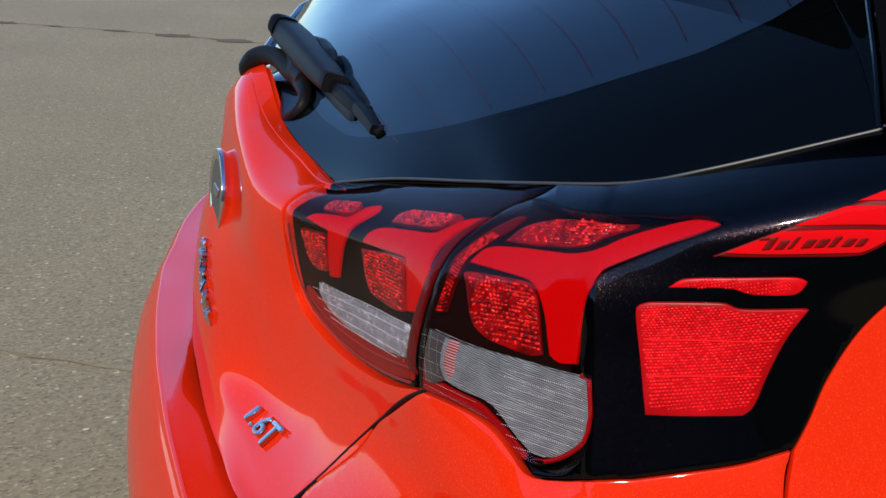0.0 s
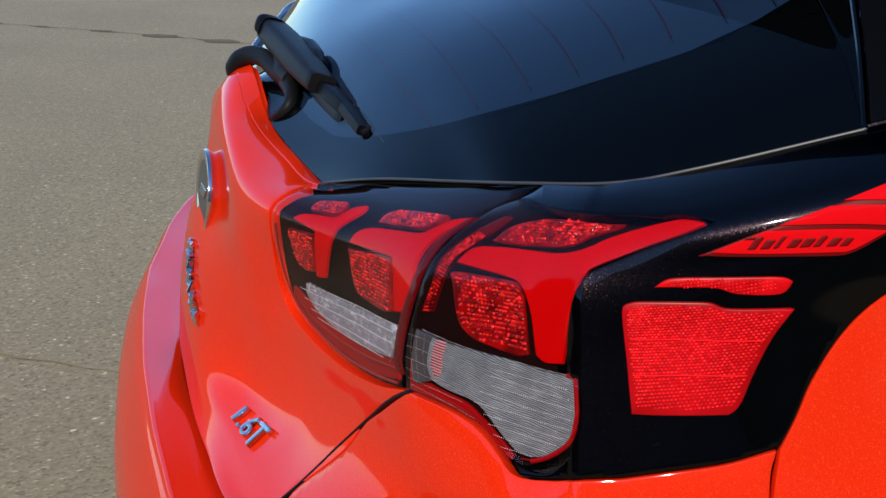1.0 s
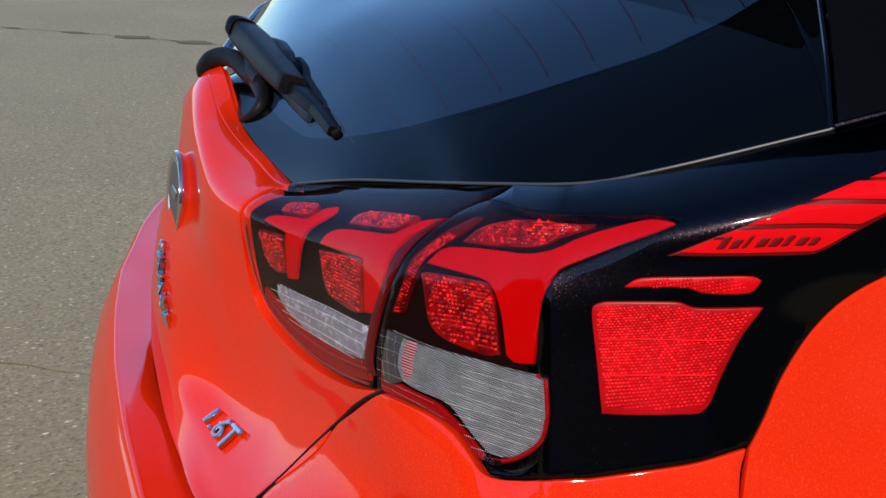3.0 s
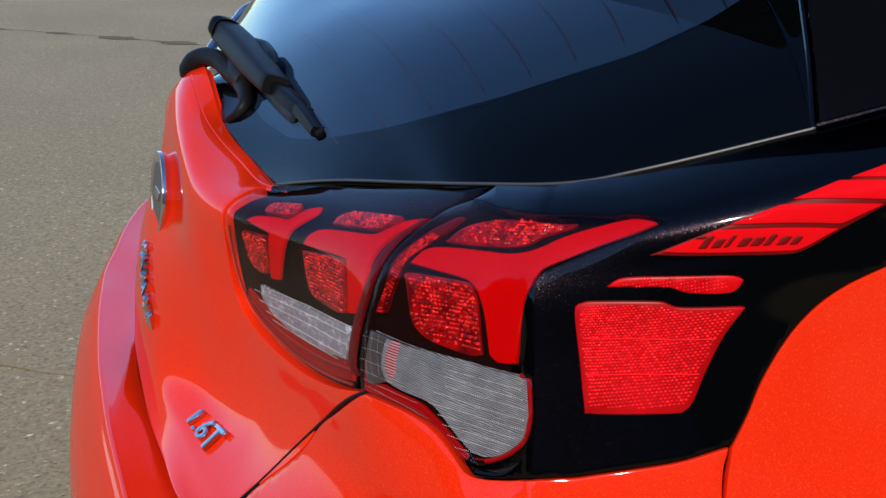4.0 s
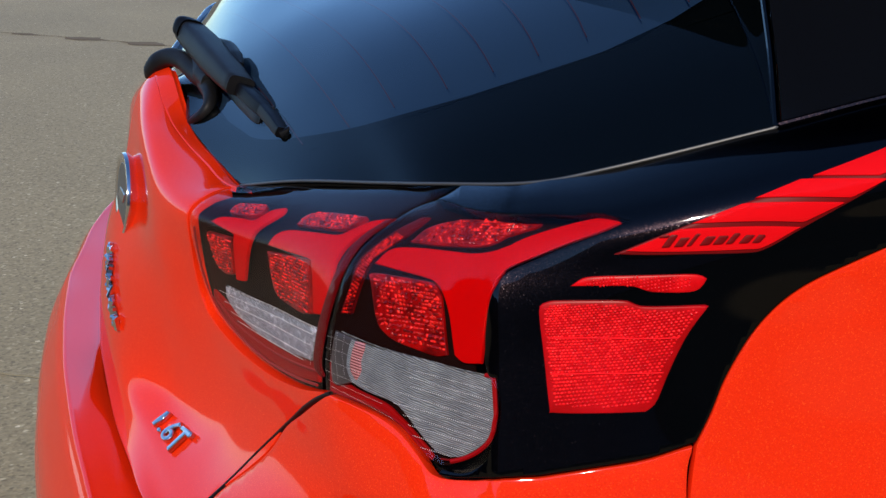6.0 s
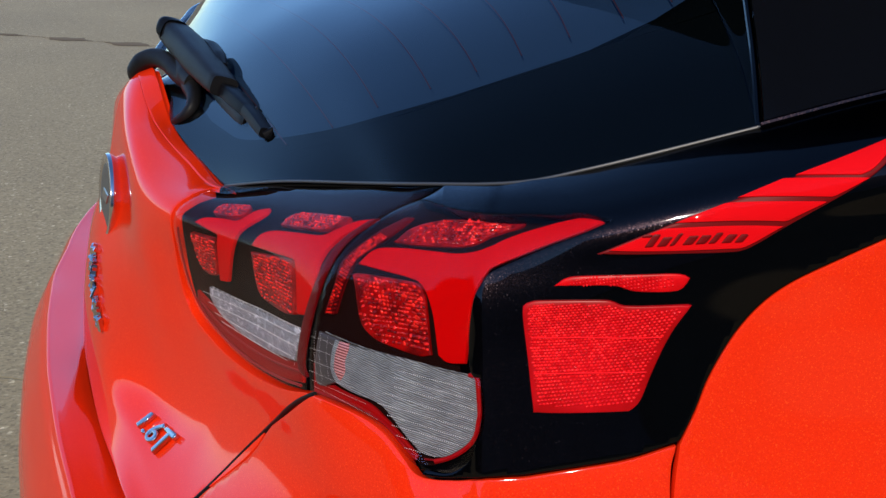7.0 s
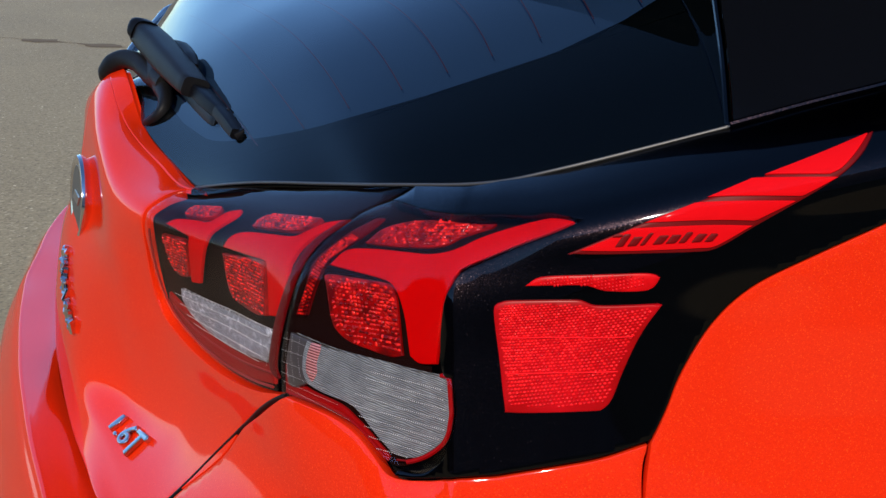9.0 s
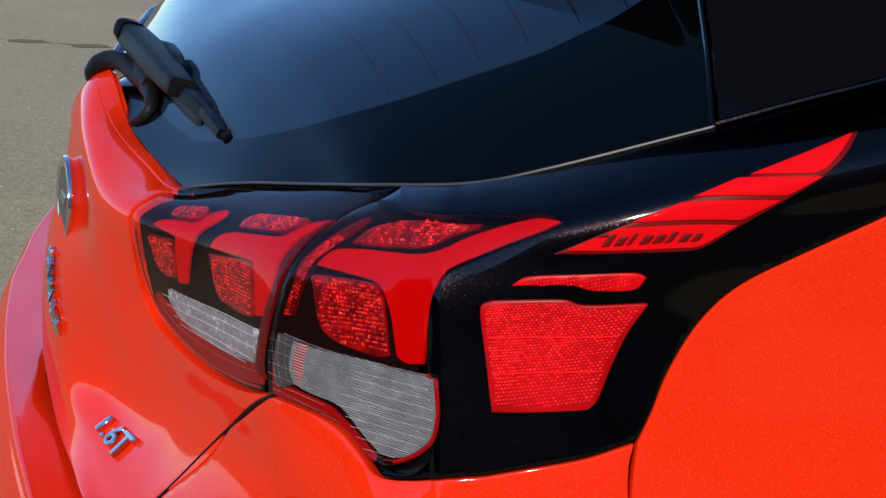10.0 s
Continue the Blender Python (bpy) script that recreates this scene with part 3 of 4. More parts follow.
beads(shape, -0.0058, 0.0030, 0.0028, (0.0016, 0.0009, 0.0009), CELL_BEAD, cell, inset=0.07, stagger=0.35, tilt=0.6, seed=4, skip=0.16)
part("reversing_lens", panel([(3.386, 3.851, 1), (3.974, 3.878), (4.809, 3.952, 1), (4.779, 3.683), (4.728, 3.385, 1), (4.174, 3.336), (3.734, 3.357), (3.485, 3.445), (3.375, 3.637)], -0.0016, 0.003), CLEAR_INNER, lamp_in, "clear ribbed reversing lens")
part("seam_rim", panel([(5.464, 6.182, 1), (5.21, 5.75), (5.073, 5.334), (4.989, 4.887), (4.949, 4.383), (4.92, 3.938), (4.882, 3.403), (4.948, 3.237, 1), (4.895, 3.185, 1), (4.773, 3.351), (4.794, 3.879), (4.838, 4.338), (4.896, 4.848), (4.979, 5.295), (5.115, 5.726), (5.339, 6.13, 1)], -0.0012, 0.002), STRIP_RED, lamp_in, "dark red edge along the seam")
part("lower_rim", panel([(3.018, 3.497, 1), (3.291, 3.356), (3.721, 3.309), (4.177, 3.319), (4.719, 3.353, 1), (4.718, 3.035, 1), (4.380, 2.979), (3.791, 2.966), (3.321, 3.011), (2.980, 3.210)], -0.008, 0.003), RIM_SMOKED, lamp_in, "dark red lower rim")

# ---- tail lamp on the body ----
LAMP_OUT = [(6.073, 6.623, 1), (7.389, 6.362), (9.650, 6.238), (10.503, 6.188), (10.814, 6.181), (11.072, 5.958, 1), (10.563, 5.625), (10.013, 5.312), (9.192, 5.085), (8.539, 4.738), (8.192, 4.264), (8.299, 3.910), (9.102, 3.864, 1), (9.400, 3.591), (8.870, 3.375), (7.994, 3.127), (7.378, 2.933), (6.899, 2.819), (6.523, 2.848), (6.245, 2.944), (5.980, 3.062), (5.657, 3.099), (5.351, 3.065), (5.018, 3.032, 1), (5.003, 3.587), (5.020, 4.180), (5.032, 4.698), (5.129, 5.280), (5.366, 5.868), (5.715, 6.387)]
lamp_out = part("outer_tail_lamp", panel(LAMP_OUT, 0.0004, 0.014, soft=0.0004), COVER, car, "clear cover over smoked tail lamp")
part("housing", panel([(5.962, 6.825, 1), (7.150, 6.571), (9.324, 6.451), (10.481, 6.368), (10.810, 6.350), (11.034, 6.150, 1), (10.552, 5.797), (9.922, 5.420), (7.689, 5.120), (7.561, 4.782), (7.514, 4.258), (7.504, 3.882), (7.601, 3.807), (7.612, 3.542), (7.468, 3.325), (7.189, 3.117), (6.948, 2.932), (6.521, 2.842), (6.171, 2.938), (5.881, 3.048), (5.538, 3.077), (5.214, 3.026), (4.854, 2.965, 1), (4.856, 3.512), (4.891, 4.138), (4.921, 4.686), (5.024, 5.279), (5.265, 5.992), (5.614, 6.600)], -0.009, 0), HOUSING, lamp_out)
part("light_guide", panel([(5.301, 5.208, 1), (5.459, 5.530), (5.732, 5.620), (6.565, 5.618), (7.757, 5.606), (9.628, 5.820), (10.629, 6.161), (10.859, 6.172), (11.040, 6.055, 1), (10.558, 5.715), (9.960, 5.381), (9.020, 5.179), (8.208, 4.920), (7.967, 4.414), (7.794, 3.959, 1), (7.264, 3.939), (7.002, 4.000, 1), (6.762, 4.562), (6.457, 4.929), (6.217, 5.087), (5.982, 5.133), (5.660, 5.167)], -0.004, 0.003), GUIDE, lamp_out, "broad red light guide bent like a hook")
shape = [(5.226, 4.989, 1), (5.343, 5.059), (6.041, 5.079), (6.241, 4.999), (6.422, 4.751), (6.759, 3.973, 1), (6.395, 3.924), (5.831, 3.983), (5.570, 4.128), (5.432, 4.360)]
cell = part("reflector_cell", panel(shape, -0.007, 0.004), CELL, lamp_out)
beads(shape, -0.0068, 0.0030, 0.0029, (0.0016, 0.0010, 0.0010), CELL_BEAD, cell, inset=0.07, stagger=0.35, tilt=0.6, seed=5, skip=0.16)
shape = [(5.651, 5.757, 1), (5.884, 6.105), (6.344, 6.291), (7.256, 6.355), (10.056, 6.203, 1), (9.839, 6.093), (8.588, 5.942), (7.598, 5.747), (6.640, 5.722), (5.928, 5.713)]
cell = part("reflector_cell", panel(shape, -0.007, 0.004), CELL, lamp_out)
beads(shape, -0.0068, 0.0030, 0.0029, (0.0016, 0.0010, 0.0010), CELL_BEAD, cell, inset=0.07, stagger=0.35, tilt=0.6, seed=6, skip=0.16)
part("reversing_lens", panel([(5.278, 3.949, 1), (5.793, 3.873), (6.766, 3.865), (7.939, 3.851), (8.384, 3.84, 1), (8.65, 3.677), (8.658, 3.516), (8.189, 3.368), (7.642, 3.21), (7.227, 3.085), (6.809, 3.019), (6.617, 3.04), (6.311, 3.133), (6.042, 3.253), (5.881, 3.303), (5.673, 3.301), (5.454, 3.304), (5.322, 3.334, 1), (5.255, 3.493), (5.25, 3.75)], -0.002, 0.003, soft=0.0004), CLEAR_CELL, lamp_out, "clear ribbed reversing lens")
part("smoked_end", panel([(5.04, 4.02, 1), (5.324, 3.973, 1), (5.284, 3.502), (5.346, 3.348, 1), (5.08, 3.17), (5.02, 3.326), (5.02, 3.7)], -0.003, 0.002), SMOKED, lamp_out, "smoked grey end of the clear lens")
part("lens_end", panel([(5.329, 3.94, 1), (5.462, 3.91), (5.432, 3.677), (5.446, 3.524), (5.383, 3.365, 1), (5.299, 3.508), (5.299, 3.762)], -0.0015, 0.002), PINK_CELL, lamp_out)
part("lower_rim", panel([(4.930, 3.453, 1), (5.155, 3.306), (5.278, 3.231), (5.697, 3.233), (5.927, 3.153), (6.251, 3.041), (6.588, 2.934), (6.462, 2.853, 1), (6.190, 2.934), (5.898, 3.045), (5.556, 3.075), (5.236, 3.026), (4.929, 3.010, 1)], -0.0068, 0.002), RIM_SMOKED, lamp_out, "dark red lower rim")


def dotted_strip(outer, inner, rows, cols, parent):
    """A strip of small red light dots between two lines of (u, v)."""
    a, b = spline([Vector(p) for p in outer], 12), spline([Vector(p) for p in inner], 12)
    bm = bmesh.new()
    for i in range(rows):
        k = i * (len(a) - 1) / (rows - 1)
        j = min(int(k), len(a) - 2)
        p, q = a[j].lerp(a[j + 1], k - j), b[j].lerp(b[j + 1], k - j)
        for c in range(cols):
            at = p.lerp(q, (c + 0.5) / cols)
            m = Matrix.Translation(on_skin(at.x, at.y, -0.0042)) @ facing(at.x, at.y).to_track_quat("Z", "Y").to_matrix().to_4x4()
            bmesh.ops.create_cone(bm, cap_ends=True, segments=6, radius1=0.001, radius2=0.0005, depth=0.0012, matrix=m)
    tagged(part("dot_pattern", bm, CELL_BEAD, parent), kind="stuff")


part("dot_strip", panel([(4.997, 4.273, 1), (5.034, 4.693), (5.062, 5.192), (5.257, 5.690), (5.463, 6.055), (5.743, 6.380, 1), (5.874, 6.370, 1), (5.564, 5.852), (5.361, 5.542), (5.248, 5.306), (5.172, 4.888), (5.149, 4.298, 1)], -0.007, 0.002), STRIP_RED, lamp_out, "narrow strip of small red light dots")
dotted_strip([(5.065, 4.321), (5.089, 4.697), (5.131, 5.172), (5.313, 5.635), (5.481, 5.890)], [(5.168, 4.335), (5.190, 4.875), (5.272, 5.288), (5.401, 5.508), (5.583, 5.799)], 34, 4, lamp_out)


def rib(line, parent, wide=0.00032):
    """A fine rib of tiny knobs moulded into a lens."""
    verts, faces = [], []
    pts = resample([on_skin(p.x, p.y, -0.0006) for p in spline([Vector(p) for p in line], 12)], 0.0017)
    for p in pts:
        b = len(verts)
        verts += [tuple(p + Vector(d) * wide) for d in ((1, 0, 0), (0, 1, 0), (-1, 0, 0), (0, -1, 0), (0, 0, 1), (0, 0, -1))]
        for q in range(4):
            faces += [(b + q, b + (q + 1) % 4, b + 4), (b + (q + 1) % 4, b + q, b + 5)]
    me = bpy.data.meshes.new("rib")
    me.from_pydata(verts, [], faces)
    me.materials.append(RIB)
    new("rib", me).parent = parent


for line in ([(6.19, 3.724), (6.96, 3.751), (8.12, 3.747)], [(6.137, 3.643), (6.971, 3.667), (8.235, 3.668)], [(6.153, 3.549), (6.981, 3.589), (8.385, 3.594)], [(5.981, 3.444), (6.992, 3.495), (8.309, 3.512)], [(5.912, 3.308), (6.823, 3.4), (8.267, 3.434)], [(6.068, 3.228), (6.833, 3.307), (7.96, 3.343)], [(6.157, 3.148), (6.84, 3.232), (7.704, 3.267)], [(6.25, 3.06), (6.848, 3.136), (7.39, 3.171)], [(6.402, 2.968), (6.766, 3.028), (7.069, 3.055)]):
    rib(line, lamp_out, 0.00036)
for line in ([(3.302, 3.717), (4.003, 3.788), (4.761, 3.835)], [(3.355, 3.559), (4.006, 3.638), (4.72, 3.644)], [(3.432, 3.43), (4.01, 3.466), (4.673, 3.452)], [(3.527, 3.352), (4.06, 3.372), (4.617, 3.354)], [(3.425, 3.855), (4.002, 3.923), (4.784, 3.966)]):
    rib(line, lamp_in)
for line in ([(4.985, 3.912), (5.148, 3.908), (5.339, 3.858)], [(4.985, 3.719), (5.167, 3.727), (5.431, 3.685)], [(4.985, 3.529), (5.144, 3.53), (5.448, 3.508)], [(4.99, 3.356), (5.192, 3.359), (5.533, 3.353)], [(5.033, 3.228), (5.313, 3.236), (5.741, 3.241)], [(5.075, 3.148), (5.392, 3.143), (5.909, 3.124)], [(5.034, 4.01), (5.047, 3.669), (5.089, 3.326)], [(5.113, 4.002), (5.119, 3.654), (5.17, 3.297)], [(5.204, 3.995), (5.209, 3.689), (5.252, 3.404)]):
    rib(line, lamp_out, 0.00022)
for line in ([(4.727, 3.892), (4.667, 3.562), (4.656, 3.371)], [(4.808, 3.914), (4.761, 3.608), (4.745, 3.338)]):
    rib(line, lamp_in, 0.00022)

def edge_line(line, parent, wide, mat=None, label="thin red line for the body's red caught in the cover edge"):
    pts = [on_skin(p.x, p.y, -0.003) for p in spline([Vector(p) for p in line], 12)]
    part("edge_line", tube(pts, wide, 6), mat or EDGE_RED, parent, label)


# red tubes stand in for the body's red refracted at the covers' edges
edge_line([(3.038, 4.782), (3.022, 3.928), (3.119, 3.327), (3.447, 3.089), (3.892, 3.025), (4.493, 3.014), (4.806, 3.037)], lamp_in, 0.0011)
edge_line([(3.167, 3.407), (3.451, 3.246), (3.897, 3.214), (4.391, 3.220), (4.828, 3.252)], lamp_in, 0.0008)
edge_line([(5.030, 3.065), (5.318, 3.105), (5.627, 3.145), (5.973, 3.109), (6.276, 3.002), (6.532, 2.912), (6.618, 2.899)], lamp_out, 0.0009)
# highlight on the lens's upper edge, drawn as a pale tube
edge_line([(5.131, 4.034), (5.820, 3.879), (6.809, 3.874), (8.278, 3.861)], lamp_out, 0.0004, CLEAR_CELL, "pale line for the highlight along the clear lens's edge")

edge_line([(8.033, 3.861), (8.383, 3.865), (8.708, 3.834), (8.837, 3.702), (8.848, 3.541), (8.346, 3.387), (7.818, 3.235), (7.354, 3.097), (7.028, 2.995)], lamp_out, 0.0017, EDGE_RED, "red rim round the clear lens")
edge_line([(7.964, 3.289), (7.545, 3.161), (7.113, 3.031), (6.794, 2.958)], lamp_out, 0.0007, RIM_RED, "dark red lower edge")

# ---- black quarter trim with its reflectors ----
trim = part("quarter_trim", panel([(6.622, 6.999, 1), (9.079, 6.931), (11.000, 7.000), (12.000, 6.999), (12.599, 7.040), (13.001, 7.025), (13.945, 7.009, 1), (14.000, 5.615, 1), (13.486, 5.216), (12.999, 4.959), (12.488, 4.681), (12.088, 4.442), (11.829, 4.151), (11.614, 3.712), (11.507, 3.380), (11.409, 3.112, 1), (10.999, 2.988), (10.316, 2.997), (10.060, 3.023), (9.817, 3.039), (9.560, 3.053), (9.047, 3.055), (8.564, 3.039), (8.112, 3.001), (7.885, 2.973), (7.690, 2.940), (7.375, 2.877), (7.042, 2.803), (6.781, 2.750, 1), (6.878, 2.852, 1)] + LAMP_OUT[16::-1], 0.0005, 0.012, 0.035, 0.0004), BLACK, car, "gloss black quarter trim")
shape = [(10.243, 4.593), (10.310, 4.706), (10.471, 4.710), (10.918, 4.632), (11.015, 4.566), (11.109, 4.519), (11.515, 4.419, 1), (11.378, 4.149), (11.252, 3.791), (11.178, 3.554), (11.119, 3.471), (11.033, 3.459), (10.384, 3.539), (10.342, 3.576), (10.296, 3.946)]
reflector = part("side_reflector", panel(shape, 0.0035, 0.003), PRISM, trim, "red prismatic side reflector")
beads(shape, 0.0036, 0.0027, 0.0019, (0.00125, 0.0009, 0.0008), PRISM_BEAD, reflector, "beading", 0.09, 0.5, 0.18, 21, 0.0)
for line in ([(10.329, 4.263), (10.787, 4.228), (11.316, 4.131)], [(10.350, 3.879), (10.790, 3.854), (11.204, 3.801)]):
    pts = [on_skin(p.x, p.y, 0.0040) for p in spline([Vector(p) for p in line], 10)]
    part("rib", tube(pts, 0.0011, 6, 0.4), PRISM_RIB, reflector)
shape = [(10.528, 4.893, 1), (10.633, 4.992), (10.787, 4.984), (11.123, 4.902), (11.429, 4.803), (11.507, 4.721, 1), (11.461, 4.624), (11.382, 4.604), (11.138, 4.683), (10.996, 4.790), (10.784, 4.845)]
marker = part("side_marker_lamp", panel(shape, 0.003, 0.002), MARKER, trim, "narrow red side marker lamp")
beads(shape, 0.0031, 0.0022, 0.0021, (0.0008, 0.0009, 0.0006), PRISM_BEAD, marker, "beading", 0.2, 0.0, 0.15, 22, 0.02)
band = part("reflective_band", panel([(10.882, 5.324, 1), (11.381, 5.602), (11.960, 5.879), (12.538, 6.167), (12.946, 6.374, 1), (12.862, 6.088), (12.701, 5.797), (12.441, 5.486), (12.140, 5.173), (11.896, 4.959), (11.731, 4.955), (11.325, 5.118)], 0.0022, 0.002), RIM_RED, trim, "dark red border of the bands")
for line in ([(10.982, 5.357, 1), (11.381, 5.578, 1), (12.112, 5.191, 1), (11.885, 4.996), (11.752, 5.003), (11.399, 5.143)], [(11.456, 5.632, 1), (11.782, 5.788, 1), (12.410, 5.496, 1), (12.136, 5.264, 1)], [(11.855, 5.837, 1), (12.149, 6.000, 1), (12.694, 5.785, 1), (12.448, 5.563, 1)], [(12.228, 6.019, 1), (12.539, 6.162), (12.912, 6.345, 1), (12.824, 6.114), (12.716, 5.911), (12.636, 5.851, 1)]):
    part("red_bar", panel(line, 0.0034, 0.002, 0.05, 0.0004), BAR_RED, band, "flat red reflective bar")
# raised dark marks on the lowest bar: plain slanted blocks
LOW, TOP = ((11.214, 5.321), (11.877, 5.055)), ((11.231, 5.519), (11.882, 5.191))


def on_bar(t, h):
    """A place on the lowest bar: t along the marks, h up from their base."""
    a, b, c, d = *LOW, *TOP
    lo, hi = (a[0] + (b[0] - a[0]) * t, a[1] + (b[1] - a[1]) * t), (c[0] + (d[0] - c[0]) * t + 0.06, c[1] + (d[1] - c[1]) * t)
    return (lo[0] + (hi[0] - lo[0]) * h, lo[1] + (hi[1] - lo[1]) * h, 1)


def stroke(t0, t1, h0, h1):
    part("raised_mark", panel([on_bar(t0, h0), on_bar(t1, h0), on_bar(t1, h1), on_bar(t0, h1)], 0.0046, 0.0016, 0.03, 0.0002), RIM_RED, band)


stroke(-0.06, 0.03, 0.80, 1.0)
for k, (wide, tall) in enumerate(((0.075, 1.0), (0.085, 0.72), (0.04, 1.0), (0.09, 0.72), (0.09, 0.72), (0.06, 0.92), (0.085, 0.72), (0.07, 0.72))):
    stroke(0.035 + k * 0.121, 0.035 + k * 0.121 + wide, 0.0, tall)

# ---- painted panels ----
part("fender", panel([(11.415, 3.084, 1), (11.510, 3.359), (11.617, 3.696), (11.832, 4.133), (12.091, 4.423), (12.491, 4.661), (13.001, 4.937), (13.492, 5.188), (14.000, 5.586, 1)] + [(14.000, 4.000), (14.000, 0.000, 1), (13.000, 0.000)] + [(12.001, 0.058, 1), (11.299, 0.168, 1), (11.334, 1.996), (11.358, 2.554)], 0.0005, 0.012), RED, car, "red metallic rear fender")
bumper = part("bumper_side", panel([(5.051, 3.017, 1), (5.658, 3.063), (6.000, 3.015), (6.308, 2.877), (6.579, 2.725), (6.803, 2.719, 1), (7.095, 2.780), (7.374, 2.847), (7.605, 2.890), (7.780, 2.922), (8.012, 2.961), (8.207, 2.980), (8.678, 3.016), (9.042, 3.026), (9.557, 3.024), (9.816, 3.009), (10.059, 2.993), (10.315, 2.966), (10.999, 2.958), (11.394, 3.070, 1), (11.338, 2.556), (11.280, 0.226, 1), (10.228, 0.214), (6.102, 0.132), (4.860, 0.147, 1), (4.354, 0.211, 1), (3.853, 0.823, 1), (3.519, 1.304), (4.019, 1.815), (4.300, 2.300)], 0.0005, 0.012), RED, car, "red bumper wrapping under the lamp")

# black tube laid along the tailgate gap as its shade
gap = [(5.058, 3.03), (4.944, 2.948), (4.752, 2.796), (4.531, 2.591), (4.242, 2.255), (3.999, 1.954), (3.769, 1.698), (3.582, 1.471), (3.437, 1.236), (3.337, 0.957)]
part("gap_shade", tube([on_skin(p.x, p.y, -0.0012) for p in spline([Vector(p) for p in gap], 8)], 0.0021, 8), RUBBER_DARK, car, "black strip for the shade in the tailgate gap")

# bumper ledge and face, both halves alike
near = [(-0.040, 0.0), (-0.0375, -0.10), (-0.033, -0.21), (-0.025, -0.32), (-0.014, -0.43), (0.004, -0.56), (0.022, -0.72), (0.048, -0.885), (0.085, -0.93), (0.17, -0.91), (0.32, -0.885)]
inner = [(x, y, 0.679) for x, y in near]
ledge = [(x + dx, y * k, z) for (x, y), (dx, k, z) in zip(near, [(-0.0385, 1, 0.689), (-0.0395, 1, 0.689), (-0.041, 1, 0.689), (-0.043, 1, 0.689), (-0.046, 1.0, 0.688), (-0.045, 1.0, 0.688), (-0.04, 1.0, 0.688), (-0.026, 1.01, 0.688), (-0.024, 1.025, 0.688), (-0.012, 1.03, 0.688), (0.0, 1.025, 0.688)])]


def both(pts):
    return [Vector((x, -y, z)) for x, y, z in reversed(pts[1:])] + [Vector(p) for p in pts]


def moved(pts, dx, dz, k=1.0):
    return [(x + dx, y * k, z + dz) for x, y, z in pts]


face = both(moved(ledge, -0.036, -0.075, 1.0))
part("bumper", sheet([both(moved(inner, 0.03, -0.03)), both(moved(inner, 0.008, -0.006)), both(moved(inner, 0.0, -0.001)), both(moved(inner, -0.012, 0.003)), both(moved(ledge, 0.008, -0.0015)), both(moved(ledge, 0.001, 0.0)), both(moved(ledge, -0.003, -0.004)), both(moved(ledge, -0.014, -0.02)), face, both(moved(ledge, -0.035, -0.16)), both(moved(ledge, 0.03, -0.30)), both(moved(ledge, 0.09, -0.36))], 5, 6), RED, car, "red rear bumper with a broad ledge")

# ---- rear window ----
edge = [(0.089, -0.335, 0.950), (0.123, -0.450, 0.974), (0.164, -0.565, 0.992), (0.191, -0.640, 1.004), (0.240, -0.700, 1.013), (0.285, -0.732, 1.026), (0.375, -0.768, 1.051), (0.384, -0.772, 1.054), (0.388, -0.765, 1.061), (0.404, -0.725, 1.095), (0.419, -0.680, 1.136), (0.443, -0.610, 1.205)]
ridge = [(0.057, 1.001), (0.10, 1.018), (0.15, 1.058), (0.20, 1.088), (0.27, 1.118), (0.35, 1.153), (0.43, 1.186), (0.44, 1.190), (0.448, 1.193), (0.52, 1.220), (0.6, 1.248), (0.74, 1.29)]
stations = (-1, -0.9, -0.75, -0.55, -0.28, 0, 0.28, 0.55, 0.75, 0.9, 1)
rows = []
for k, ((x, y, z), (cx, cz)) in enumerate(zip(edge, ridge)):
    fore, high = float(np.interp(k, (0, 1, 2, 4), (1.54, 1.5, 2.25, 3.99))), float(np.interp(k, (0, 1, 2, 4), (0.75, 1.4, 2.25, 3.99)))
    rows.append([Vector((x + (cx - x) * (1 - abs(s) ** fore) - 0.012 * max(s, 0) ** 2, y * -s, z + (cz - z) * (1 - abs(s) ** high) + 0.022 * max(s, 0) ** 2)) for s in stations])
pane = sheet(rows, 6, 5)
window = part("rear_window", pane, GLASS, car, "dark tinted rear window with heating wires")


def pane_point(r, s, out=0.0):
    """A place on the pane: r counts the rows forward, s runs from -1 (far edge) to 1 (near edge)."""
    i = min(int(r), len(edge) - 2)
    k = r - i
    lo, hi = max(i - 1, 0), min(i + 2, len(edge) - 1)

    def mix(get):
        p0, p1, p2, p3 = get(lo), get(i), get(i + 1), get(hi)
        w = weights(k)
        return w[0] * p0 + w[1] * p1 + w[2] * p2 + w[3] * p3
    x, y, z = (mix(lambda q: edge[q][n]) for n in (0, 1, 2))
    cx, cz = mix(lambda q: ridge[q][0]), mix(lambda q: ridge[q][1])
    tx = max(1 - abs(s) ** float(np.interp(r, (0, 1, 2, 4), (1.54, 1.5, 2.25, 3.99))), 0)
    tz = max(1 - abs(s) ** float(np.interp(r, (0, 1, 2, 4), (0.75, 1.4, 2.25, 3.99))), 0)
    far = max(-s, 0) ** 2
    return Vector((x + (cx - x) * tx - 0.012 * far, y * s, z + (cz - z) * tz + 0.022 * far + out))


def pane_patch(rings, out):
    """A sheet on the pane through lines of (row, station)."""
    bm = bmesh.new()
    vs = [[bm.verts.new(pane_point(r, s, out)) for r, s in ring] for ring in rings]
    for p, q in zip(vs, vs[1:]):
        for i in range(len(p) - 1):
            bm.faces.new((p[i], p[i + 1], q[i + 1], q[i]))
    bmesh.ops.recalc_face_normals(bm, faces=bm.faces)
    return bm


